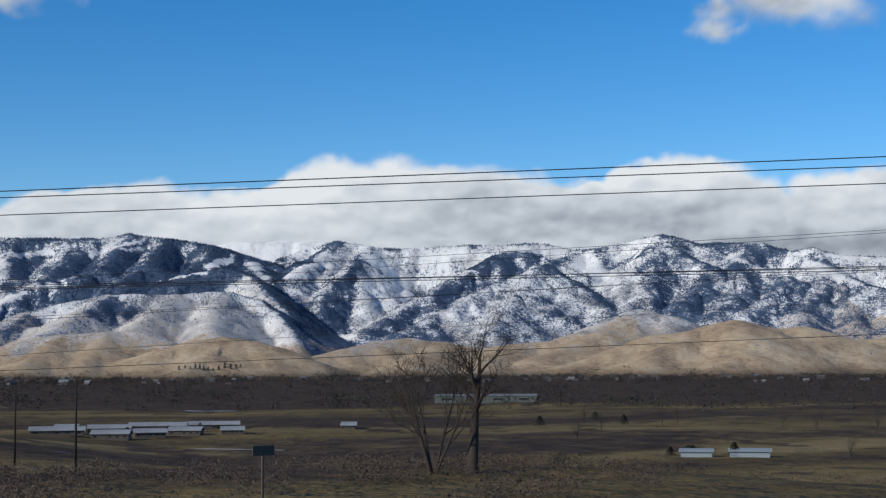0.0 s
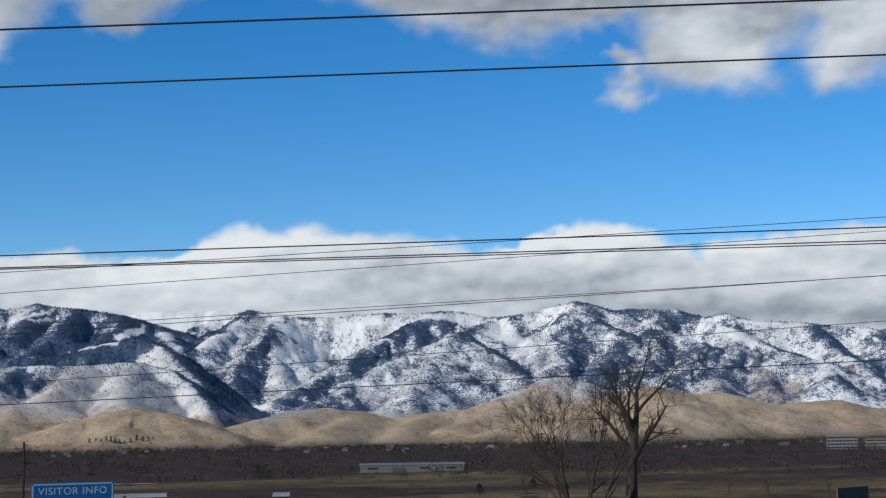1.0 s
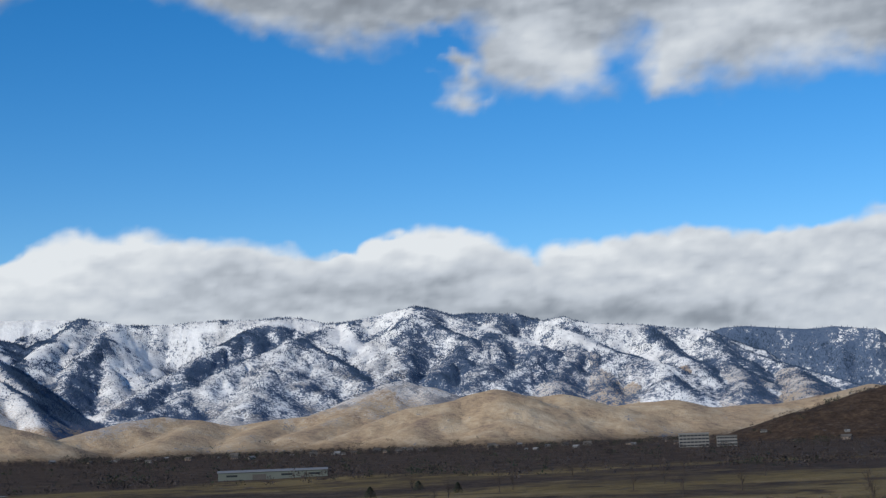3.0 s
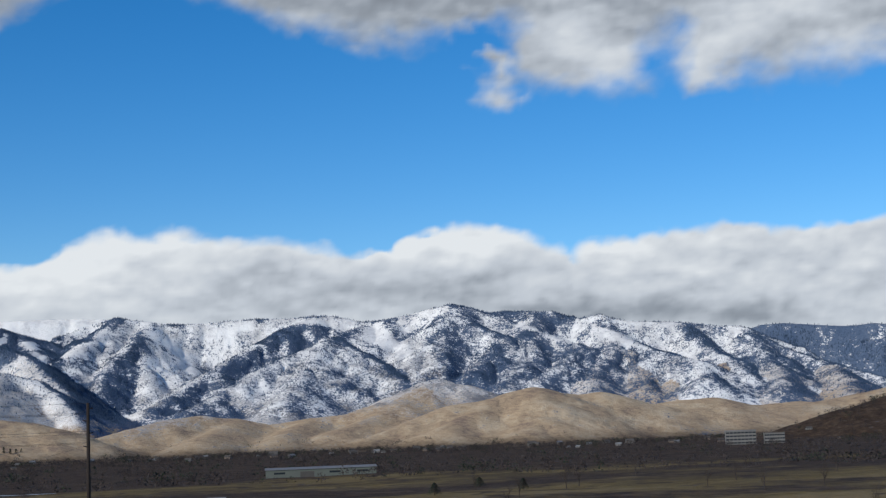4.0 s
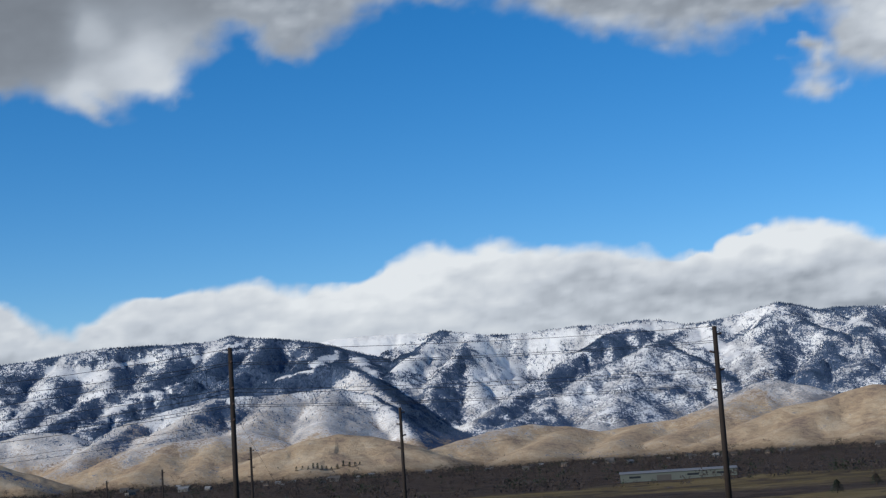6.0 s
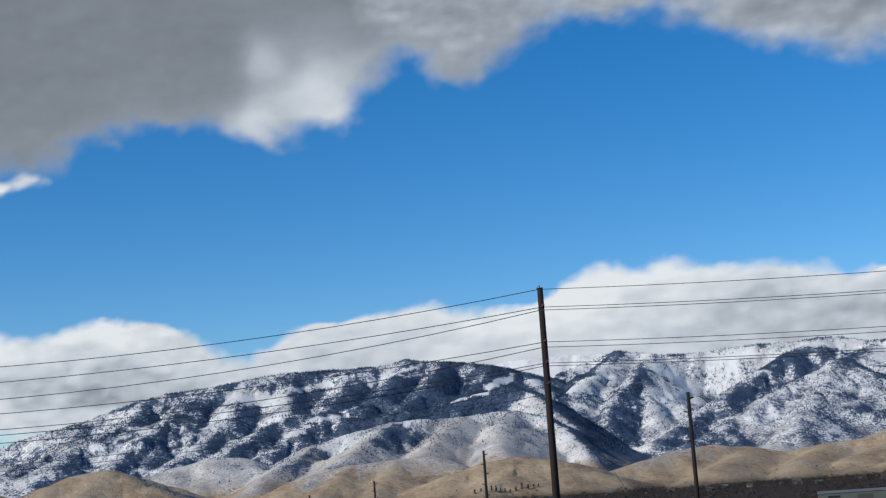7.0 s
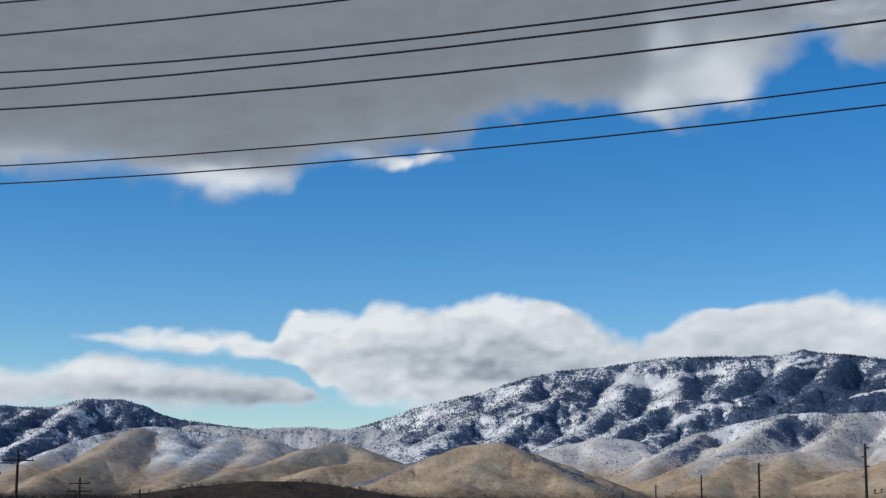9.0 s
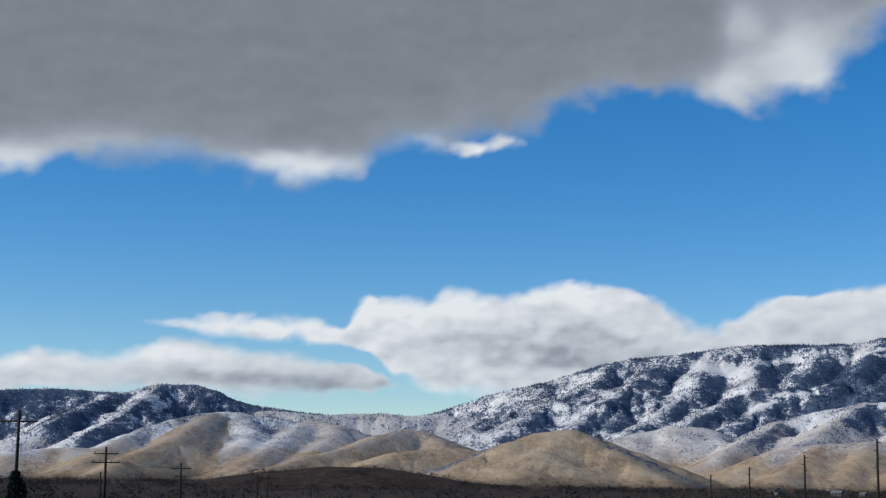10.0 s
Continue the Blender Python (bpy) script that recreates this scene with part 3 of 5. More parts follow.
def put_attr(me, name, values):
    me.attributes.new(name, "FLOAT", "POINT").data.foreach_set("value", np.asarray(values, np.float32).ravel())


na, nr = AZ.shape
ia, ir = np.meshgrid(np.arange(na), np.arange(nr - 1), indexing="ij")
ja = (ia + 1) % na
faces = np.stack([ia * nr + ir, ia * nr + ir + 1, ja * nr + ir + 1, ja * nr + ir], -1).reshape(-1, 4)
land_mesh = mesh_from("ground", np.stack([GX, GY, GZ], -1).reshape(-1, 3), faces, LAND)
# broad flanks that look north (towards +x, +y) hold the woods; the sunny sides stay open
def facing_north(z):
    along = np.gradient(z, axis=1) / np.maximum(np.gradient(RR, axis=1), 0.1)
    across = np.gradient(z, axis=0) / np.maximum(RR * np.gradient(AZ, axis=0), 0.1)
    return -((along * np.sin(AZ) + across * np.cos(AZ)) * 0.45 + (along * np.cos(AZ) - across * np.sin(AZ)) * 0.89)


NORTH = facing_north(GZ)
DEG = np.degrees(AZ)
# nearer hills stay out of the mask and keep the cloud-shadowed valley colours
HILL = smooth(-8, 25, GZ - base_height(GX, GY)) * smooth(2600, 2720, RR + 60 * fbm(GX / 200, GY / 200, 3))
patchy, broad_patch = fbm(GX / 110, GY / 110, 4), fbm(GX / 320 + 4, GY / 320, 3)
fine_patch = fbm(GX / 42 + 9, GY / 42, 3)
CLEAR = np.zeros_like(GZ)
for a0, z0, a1, z1, wide, bare in CLEARINGS:
    u0, v0, du, dv = DEG - a0, (GZ - z0) / 78.0, a1 - a0, (z1 - z0) / 78.0
    k = np.clip((u0 * du + v0 * dv) / (du * du + dv * dv), 0, 1)
    CLEAR = np.maximum(CLEAR, bare * smooth(1.6, 0.3, np.hypot(u0 - k * du, v0 - k * dv) / wide + 0.9 * patchy + 0.9 * fine_patch))
CLEAR = CLEAR * smooth(3900, 4000, RR)
# woods follow the shaded side of every fold, their dark colour also painting in its shade; a fringe of trees stands
# along the crests
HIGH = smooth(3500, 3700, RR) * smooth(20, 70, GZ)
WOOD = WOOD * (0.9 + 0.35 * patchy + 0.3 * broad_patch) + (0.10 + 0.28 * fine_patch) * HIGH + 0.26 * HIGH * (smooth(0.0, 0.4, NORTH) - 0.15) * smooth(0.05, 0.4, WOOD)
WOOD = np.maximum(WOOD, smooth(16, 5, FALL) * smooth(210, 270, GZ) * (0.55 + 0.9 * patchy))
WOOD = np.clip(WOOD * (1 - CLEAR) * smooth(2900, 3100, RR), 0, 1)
BALD = smooth(4695, 4725, RR) * smooth(2.5, 2.2, np.abs(DEG + 70.2))
WOOD = WOOD * (1 - BALD)
SNOW = np.clip(SNOW * (0.45 + 0.55 * smooth(-10, 75, GZ + 45 * patchy)) + 0.3 * CLEAR + 0.12 * broad_patch * smooth(0.2, 0.5, SNOW), 0, 1.2)
TUFT = smooth(2600, 2800, RR) * (0.2 + 0.5 * SNOW * smooth(4500, 3700, RR) + 0.3 * smooth(-0.1, 0.4, patchy) * SNOW + 0.4 * smooth(-64, -56, DEG) * smooth(4450, 4150, RR + 100 * broad_patch) * SNOW) * (1 - 0.9 * CLEAR) * (1 - BALD)
lane = fbm(GX / 220 + 7, GY / 420, 4)
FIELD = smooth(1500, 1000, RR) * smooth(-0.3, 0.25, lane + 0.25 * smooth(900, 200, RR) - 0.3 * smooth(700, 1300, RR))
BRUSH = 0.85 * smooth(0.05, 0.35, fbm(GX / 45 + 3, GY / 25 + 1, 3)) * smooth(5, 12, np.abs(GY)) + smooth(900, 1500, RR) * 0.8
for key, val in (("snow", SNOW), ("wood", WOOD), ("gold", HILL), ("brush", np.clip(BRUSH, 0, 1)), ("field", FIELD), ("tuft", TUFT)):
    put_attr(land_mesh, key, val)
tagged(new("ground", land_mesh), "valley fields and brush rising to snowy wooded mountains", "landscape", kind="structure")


def height_at(x, y):
    return land_height(np.asarray(x, float), np.asarray(y, float))


# ---------------------------------------------------------------- woods on the far slopes
def scatter(name, label, count, chance, size, mat, seed, kind="cone", category="forest", spots=None):
    """Many small trees on the sheet where chance allows, as one stuff object."""
    g = np.random.default_rng(seed)
    if spots is None:
        dense = az_list < -32
        na_ = int(dense.sum())
        w = (chance[:na_] * np.maximum(RR[:na_], 1)).ravel()
        w = w / w.sum()
        pick = g.choice(len(w), size=count, p=w)
        i, j = pick // nr, pick % nr
        a = AZ[i, j] + g.uniform(-0.5, 0.5, count) * radians(0.06)
        r = RR[i, j] + g.uniform(-0.5, 0.5, count) * np.gradient(r_list)[j]
        x, y = r * np.sin(a), r * np.cos(a)
        z = height_at(x, y)
    else:
        x, y = spots(g, count)
        z = height_at(x, y)
    h = g.uniform(size[0], size[1], count)
    w_ = h * (g.uniform(0.2, 0.3, count) if kind == "cone" else g.uniform(0.5, 0.9, count))
    k = 5
    ang = np.linspace(0, 2 * np.pi, k, endpoint=False)[None] + g.uniform(0, 6, (count, 1))
    if kind == "cone":
        ring = np.stack([x[:, None] + w_[:, None] * np.cos(ang), y[:, None] + w_[:, None] * np.sin(ang), np.repeat((z - 1 + 0.08 * h)[:, None], k, 1)], -1)
        tip = np.stack([x, y, z + h], -1)[:, None]
        v = np.concatenate([ring, tip], 1)
        n_ = k + 1
        o = (np.arange(count) * n_)[:, None]
        f = np.stack([np.stack([o[:, 0] + q, o[:, 0] + (q + 1) % k, o[:, 0] + k], -1) for q in range(k)], 1).reshape(-1, 3)
    elif kind == "bush":
        # a rounded crown of many small scraps with gaps
        m = 26
        up = g.uniform(0, 1, (count, m))
        az_, out = g.uniform(0, 2 * np.pi, (count, m)), np.sqrt(g.uniform(0, 1, (count, m))) * np.sqrt(np.clip(1.05 - (1.5 * up - 0.55) ** 2, 0.1, 1)) * w_[:, None]
        c = np.stack([x[:, None] + out * np.cos(az_), y[:, None] + out * np.sin(az_), z[:, None] + h[:, None] * (0.04 + 0.9 * up)], -1)[:, :, None]
        v = c + g.normal(0, 0.10 if size[1] > 2 else 0.05, (count, m, 3, 3)) * h[:, None, None, None]
        f = np.arange(count * m * 3).reshape(-1, 3)
    else:
        # a bare crown: slender twigs that fan out from low on the stem
        m = 36
        foot = np.stack([x, y, z - 0.3], -1)[:, None] + g.normal(0, 0.06, (count, m, 3)) * h[:, None, None]
        foot[..., 2] = z[:, None] + h[:, None] * g.uniform(-0.05, 0.35, (count, m))
        az_ = g.uniform(0, 2 * np.pi, (count, m))
        out = w_[:, None] * np.sqrt(g.uniform(0.05, 1, (count, m)))
        tip = np.stack([x[:, None] + out * np.cos(az_), y[:, None] + out * np.sin(az_), z[:, None] + h[:, None] * g.uniform(0.3, 1.0, (count, m))], -1)
        side = np.stack([-np.sin(az_ + 0.8), np.cos(az_ + 0.8), 0 * az_ + 0.3], -1) * (h[:, None, None] * g.uniform(0.014, 0.03, (count, m, 1)))
        v = np.stack([foot - side * 0.5, (foot + tip) / 2 + side, tip], 2)
        f = np.arange(count * m * 3).reshape(-1, 3)
    return tagged(new(name, mesh_from(name, v.reshape(-1, 3), f, mat, False)), label, category, kind="stuff")


far_land = smooth(2500, 3000, RR)
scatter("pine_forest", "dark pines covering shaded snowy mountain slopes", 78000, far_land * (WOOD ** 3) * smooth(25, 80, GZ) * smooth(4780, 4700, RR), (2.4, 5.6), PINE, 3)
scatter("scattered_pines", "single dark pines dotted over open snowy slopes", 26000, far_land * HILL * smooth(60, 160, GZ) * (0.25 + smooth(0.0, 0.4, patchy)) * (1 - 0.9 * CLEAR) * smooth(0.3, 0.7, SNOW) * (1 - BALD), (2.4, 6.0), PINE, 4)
valley = (1 - HILL) * smooth(800, 1100, RR) * smooth(3400, 3000, RR) * (0.08 + smooth(-0.05, 0.35, fbm(GX / 150, GY / 90, 4)) ** 2)
scatter("bare_woods", "leafless brown valley woods in winter", 15000, valley, (2.5, 7.0), BARE, 5, "bush", "woods")
scatter("dark_woods", "dark evergreen clumps among bare valley woods", 1500, valley * smooth(0.05, 0.3, fbm(GX / 90 + 5, GY / 70, 3)), (3.5, 8.0), DUSK_LEAF, 15, "bush", "woods")
brushy = (1 - HILL) * smooth(900, 500, RR) * (0.05 + smooth(95, 60, GY) * 0.5 + smooth(0.0, 0.3, fbm(GX / 45 + 3, GY / 25 + 1, 3))) * smooth(30, 40, GY) / np.maximum(RR, 25) ** 1.0
scatter("roadside_brush", "low dry sagebrush on the valley floor", 9000, brushy * smooth(70, 130, RR), (0.3, 0.8), SAGE, 6, "bush", "brush")



def clumps(g, count):
    """Brush in clumps on the bank beside the upper road."""
    cx, cy = g.uniform(8, 66, 90), 10 + 50 * g.uniform(0, 1, 90) ** 1.3
    k = g.integers(0, 90, count)
    return cx[k] + g.normal(0, 1.5, count), np.maximum(cy[k] + g.normal(0, 0.7, count), 9.0)


scatter("sagebrush", "dense brown sagebrush clumps along the road bank", 2600, None, (0.4, 1.0), SAGE, 8, "bush", "brush", clumps)

# ---------------------------------------------------------------- clouds
CLOUDS = []


def cloud(name, label, outline, soft, ragged, lit_in, lit_edge, edge, lumps, texture, step_deg=0.12):
    """A sheet of vapour far behind everything, cut to its outline on the sky (bearing, height in degrees).
    Lumps are heads and hollows: bearing, height, half width, half height, how much lighter or darker."""
    pts = np.array(outline)
    a0, a1, e0, e1 = pts[:, 0].min() - 2, pts[:, 0].max() + 2, pts[:, 1].min() - 2, pts[:, 1].max() + 2
    a, e = np.meshgrid(np.arange(a0, a1, step_deg), np.arange(max(e0, 0.2), e1, step_deg), indexing="ij")
    billow_a, billow_e = fbm(a / 1.9, e / 1.4, 4, 0.45), fbm(a / 1.8 + 7, e / 1.3 + 3, 4, 0.45)
    sx, sy = a + ragged * billow_a, e + ragged * 0.8 * billow_e
    dist, inside = np.full(a.shape, 1e3), np.zeros(a.shape, bool)
    for (x0, y0), (x1, y1) in zip(pts, np.roll(pts, -1, 0)):
        dx, dy = x1 - x0, y1 - y0
        u = np.clip(((sx - x0) * dx + (sy - y0) * dy) / (dx * dx + dy * dy + 1e-9), 0, 1)
        dist = np.minimum(dist, np.hypot(sx - x0 - u * dx, sy - y0 - u * dy))
        inside ^= ((y0 > sy) != (y1 > sy)) & (sx < dx * (sy - y0) / (dy + 1e-9) + x0)
    # round heads push the border out, clefts draw it in
    heads = np.abs(fbm(a / 1.7 + 4, e / 1.2 + 6, 4, 0.5))
    sd = np.where(inside, dist, -dist) + ragged * (0.9 * heads - 0.25)
    width = soft * (1.0 + 0.9 * np.clip(fbm(a / 4 + 2, e / 3, 2), -0.6, 1))
    dens = np.clip(0.45 + sd / width, 0, 1)
    lit = lit_in + (lit_edge - lit_in) * np.exp(-np.maximum(sd, 0) / edge)
    wa, we = a + 0.5 * fbm(a / 2.4 + 3, e / 1.6, 3), e + 0.3 * fbm(a / 2.2 + 8, e / 1.4 + 2, 3)
    for la, le, ra, re, k in lumps:
        lit = lit + k * np.exp(-(((wa - la) / ra) ** 2 + ((we - le) / re) ** 2))
    # soft folds lit from above and one side, and puffs with dark clefts between them
    fold = fbm((a + 0.22) / 2.4 + 1, (e - 0.3) / 1.2 + 4, 4) - fbm(a / 2.4 + 1, e / 1.2 + 4, 4)
    puffs = 0.7 * np.abs(fbm(a / 2.8 + 12, e / 1.1 + 5, 4, 0.5)) + 0.5 * np.abs(fbm(a / 1.1 + 3, e / 0.75 + 9, 3, 0.5))
    lit = lit + texture * (0.42 * fold + 0.6 * (puffs - 0.27))
    keep = dens > 0.0
    na_, ne_ = a.shape
    i, j = np.meshgrid(np.arange(na_ - 1), np.arange(ne_ - 1), indexing="ij")
    used = (keep[:-1, :-1] | keep[1:, :-1] | keep[1:, 1:] | keep[:-1, 1:]).ravel()
    f = np.stack([i * ne_ + j, (i + 1) * ne_ + j, (i + 1) * ne_ + j + 1, i * ne_ + j + 1], -1).reshape(-1, 4)[used]
    ra, re = np.radians(a), np.radians(e)
    R = 4842.0 - 5.0 * len(CLOUDS)
    CLOUDS.append(name)
    v = np.stack([R * np.cos(re) * np.sin(ra), R * np.cos(re) * np.cos(ra), R * np.sin(re)], -1).reshape(-1, 3)
    ids = np.unique(f)
    back = np.full(len(v), -1)
    back[ids] = np.arange(len(ids))
    me = mesh_from(name, v[ids], back[f], VAPOUR)
    put_attr(me, "dens", dens.ravel()[ids])
    put_attr(me, "lit", lit.ravel()[ids])
    return tagged(new(name, me), label, "cloud", kind="structure")


cloud("cloud_bank", "long white cloud bank with grey underside behind the ridge",
      [(-81.4, 4.1), (-81.1, 5.4), (-79.3, 6.3), (-77.2, 6.5), (-75.3, 6.7), (-73.4, 6.4), (-71.8, 6.4), (-70.5, 6.6), (-70.0, 7.2), (-69.0, 7.6), (-68.1, 7.8), (-67.2, 7.5), (-65.9, 7.7), (-64.2, 7.4), (-62.6, 7.3), (-60.7, 7.0), (-59.2, 6.7), (-57.7, 6.8), (-57.0, 7.2), (-56.2, 7.6), (-54.0, 7.6), (-52.8, 7.3), (-51.8, 6.7), (-51.0, 6.4), (-50.1, 6.8), (-48.7, 6.8), (-47.4, 6.9), (-45.3, 7.3), (-42.4, 6.8), (-41.8, 6.9), (-38.4, 7.4), (-34.0, 7.4), (-32.5, 2.8), (-42.1, 2.3), (-52.5, 2.6), (-56.4, 3.0), (-64.8, 3.0), (-73.0, 3.0), (-79.0, 3.1)],
      0.6, 0.4, 0.7, 0.9, 0.5, [(-67.9, 7.5, 1.6, 0.5, 0.25), (-68.9, 6.5, 2.2, 0.9, 0.3), (-71.3, 5.8, 3, 0.7, 0.2), (-65.9, 7.2, 2.0, 0.5, 0.2), (-55.1, 7.0, 2.4, 0.7, 0.3), (-57.1, 6.8, 0.8, 0.35, 0.2), (-49.5, 6.4, 1.6, 0.4, 0.3), (-45.9, 5.5, 1.8, 0.35, 0.15), (-60.5, 5.8, 3.5, 0.7, -0.12), (-56.3, 5.2, 3.4, 0.6, -0.2), (-52.1, 4.5, 3, 0.5, -0.3), (-48.0, 4.1, 3.2, 0.45, -0.35), (-46.9, 5.1, 1.8, 0.3, -0.12), (-62.7, 5.0, 3, 0.6, -0.12), (-44.0, 3.8, 2, 0.5, -0.3)], 0.5)
cloud("cumulus_cloud", "white cumulus cloud with a thin trailing wisp",
      [(-77.3, 4.0), (-78.8, 5.0), (-81.0, 5.0), (-82.2, 5.3), (-83.0, 5.8), (-84.0, 6.4), (-85.6, 6.9), (-87.7, 6.8), (-88.5, 6.4), (-89.3, 6.3), (-90.2, 6.4), (-91.2, 6.4), (-91.8, 6.1), (-92.6, 6.2), (-93.9, 6.2), (-94.5, 5.8), (-94.9, 5.2), (-96.3, 5.2), (-97.6, 5.4), (-99.6, 5.4), (-102.0, 5.1), (-100.6, 4.8), (-98.7, 4.7), (-95.9, 4.6), (-94.2, 4.3), (-93.0, 3.5), (-91.8, 2.9), (-88.9, 2.7), (-85.8, 3.0), (-81.8, 3.2), (-77.9, 3.6)],
      0.7, 0.4, 0.7, 0.88, 0.5, [(-86.6, 6.3, 2.4, 0.5, 0.35), (-90.6, 6.0, 1.6, 0.4, 0.3), (-93.0, 5.5, 2.0, 0.5, 0.3), (-97.9, 5.1, 3, 0.35, 0.3), (-86.4, 5.0, 1.4, 0.6, -0.12), (-87.9, 4.0, 2.6, 0.5, -0.28), (-84.8, 4.4, 1.6, 0.5, -0.1), (-91.8, 3.7, 1.5, 0.4, -0.05)], 0.7)
cloud("low_cloud", "low pale grey cloud over the far range",
      [(-109.2, 3.5), (-107.0, 3.7), (-105.8, 4.0), (-104.7, 3.9), (-103.1, 3.9), (-101.9, 4.3), (-100.4, 4.5), (-98.7, 4.2), (-96.7, 4.1), (-95.1, 3.8), (-93.4, 3.5), (-93.0, 3.1), (-94.0, 2.8), (-95.8, 2.8), (-98.3, 2.6), (-100.5, 2.7), (-103.1, 2.7), (-106.9, 2.6), (-109.2, 2.3)],
      0.8, 0.3, 0.66, 0.8, 0.5, [(-105.8, 3.7, 2, 0.4, 0.2), (-100.7, 4.0, 2.4, 0.4, 0.3), (-95.9, 3.1, 3, 0.3, -0.35), (-100.1, 3.0, 3, 0.3, -0.15)], 0.5)
cloud("storm_cloud", "broad dark grey cloud with bright ragged edge",
      [(-110.3, 9.5), (-107.3, 10.3), (-106.0, 10.4), (-105.2, 11.0), (-103.4, 10.9), (-101.6, 11.2), (-98.8, 11.0), (-98.3, 10.6), (-96.7, 10.4), (-94.4, 10.8), (-93.9, 11.5), (-92.7, 11.7), (-91.3, 11.7), (-90.0, 12.3), (-88.1, 12.5), (-86.9, 13.3), (-84.8, 13.8), (-82.7, 13.6), (-81.7, 13.2), (-79.9, 13.1), (-78.6, 13.6), (-77.1, 13.8), (-77.4, 13.7), (-76.2, 15.0), (-75.1, 16.0), (-73.9, 15.1), (-72.8, 14.8), (-71.3, 15.5), (-69.5, 16.5), (-70.2, 16.4), (-67.0, 19.1), (-72.3, 25.0), (-82.6, 25.1), (-95.7, 26.6), (-112.1, 24.0)],
      1.6, 0.5, 0.12, 0.36, 0.8, [(-106.8, 10.7, 1.4, 0.7, 0.5), (-96.3, 10.9, 2.2, 0.5, 0.65), (-98.1, 11.1, 1.0, 0.4, 0.2), (-103.5, 11.5, 3, 0.5, 0.2), (-80.9, 13.9, 1.0, 0.9, 0.42), (-80.4, 16.1, 0.7, 1.0, 0.3), (-78.8, 14.6, 1.2, 1.0, 0.2), (-77.0, 15.3, 1.4, 1.4, 0.12), (-92.1, 11.8, 1.2, 0.4, 0.3), (-79.6, 15.0, 1.4, 2.0, 0.15), (-74.0, 15.9, 1.6, 1.4, 0.15), (-78.1, 15.2, 1.4, 1.8, 0.3), (-77.7, 14.0, 0.8, 0.4, 0.2)], 0.09)
cloud("cloud_scrap", "small torn scrap of white cloud",
      [(-91.2, 11.8), (-90.7, 11.3), (-90.0, 11.2), (-89.4, 11.7), (-88.7, 11.9), (-88.9, 12.3), (-89.4, 12.3), (-90.0, 12.0)],
      0.7, 0.5, 0.8, 0.8, 0.5, [], 0.6)
cloud("high_cloud", "large white and grey cloud high over the mountains",
      [(-72.3, 15.3), (-71.1, 16.3), (-69.6, 17.1), (-67.5, 16.7), (-65.4, 16.8), (-63.4, 16.2), (-62.1, 15.3), (-59.5, 14.7), (-56.9, 14.3), (-55.1, 14.8), (-53.3, 15.1), (-52.7, 14.6), (-53.0, 13.5), (-51.9, 12.7), (-49.1, 12.2), (-48.0, 12.5), (-47.5, 13.6), (-46.7, 14.6), (-46.7, 13.1), (-46.2, 12.3), (-44.4, 12.5), (-42.3, 12.6), (-38.8, 12.8), (-32.4, 12.8), (-31.4, 22.3), (-57.0, 26.0), (-72.5, 23.5), (-76.4, 20.5), (-76.3, 17.3)],
      2.0, 0.6, 0.35, 0.47, 0.9, [(-50.7, 14.6, 1.6, 1.3, 0.38), (-49.0, 13.3, 1.6, 0.8, 0.35), (-44.7, 14.4, 1.6, 1.4, 0.35), (-41.7, 15.2, 2.2, 1.2, 0.3), (-40.2, 13.4, 2, 0.8, 0.25), (-46.1, 13.1, 1, 0.7, 0.3), (-57.2, 17.2, 4, 1.4, -0.14), (-50.5, 18.4, 4, 1.6, -0.2), (-44.0, 17.9, 4, 1.6, -0.12), (-66.0, 18.7, 4, 1.4, 0.06), (-57.7, 15.1, 2.4, 0.7, 0.05)], 0.4)
cloud("cloud_scrap", "small torn scrap of white cloud",
      [(-54.4, 14.0), (-53.8, 14.3), (-52.9, 14.1), (-52.8, 13.5), (-53.2, 12.7), (-52.3, 12.5), (-53.0, 12.1), (-54.1, 12.0), (-54.4, 12.2), (-53.6, 12.7), (-53.8, 13.4)],
      1.2, 0.7, 0.55, 0.6, 0.5, [], 0.6)


# ---------------------------------------------------------------- helpers for things
def part(name, bm, mat, parent, label=""):
    me = bpy.data.meshes.new(name)
    bm.to_mesh(me)
    bm.free()
    me.materials.append(mat)
    ob = new(name, me)
    ob.parent = parent
    return tagged(ob, label)


def box(bm, cx, cy, cz, sx, sy, sz, bevel=0.0):
    geo = bmesh.ops.create_cube(bm, size=1.0)["verts"]
    bmesh.ops.scale(bm, vec=(sx, sy, sz), verts=geo)
    bmesh.ops.translate(bm, vec=(cx, cy, cz), verts=geo)
    if bevel:
        edges = list({e for v in geo for e in v.link_edges})
        bmesh.ops.bevel(bm, geom=edges, offset=bevel, segments=2, affect="EDGES", profile=0.7)
    return bm


def tube(bm, p0, p1, r0, r1, sides=10):
    p0, p1 = Vector(p0), Vector(p1)
    d = (p1 - p0).normalized()
    u = d.orthogonal().normalized()
    v = d.cross(u)
    rings = []
    for p, r in ((p0, r0), (p1, r1)):
        rings.append([bm.verts.new(p + (u * math.cos(2 * math.pi * k / sides) + v * math.sin(2 * math.pi * k / sides)) * r) for k in range(sides)])
    for k in range(sides):
        n = (k + 1) % sides
        f = bm.faces.new((rings[0][k], rings[0][n], rings[1][n], rings[1][k]))
        f.smooth = sides > 5
    bm.faces.new(rings[0][::-1])
    bm.faces.new(rings[1])
    return bm


def empty(name, x, y, z, turn=0.0):
    ob = new(name)
    ob.matrix_world = pose(x, y, z, 0, 0, turn)
    ob.empty_display_size = 0.3
    return ob


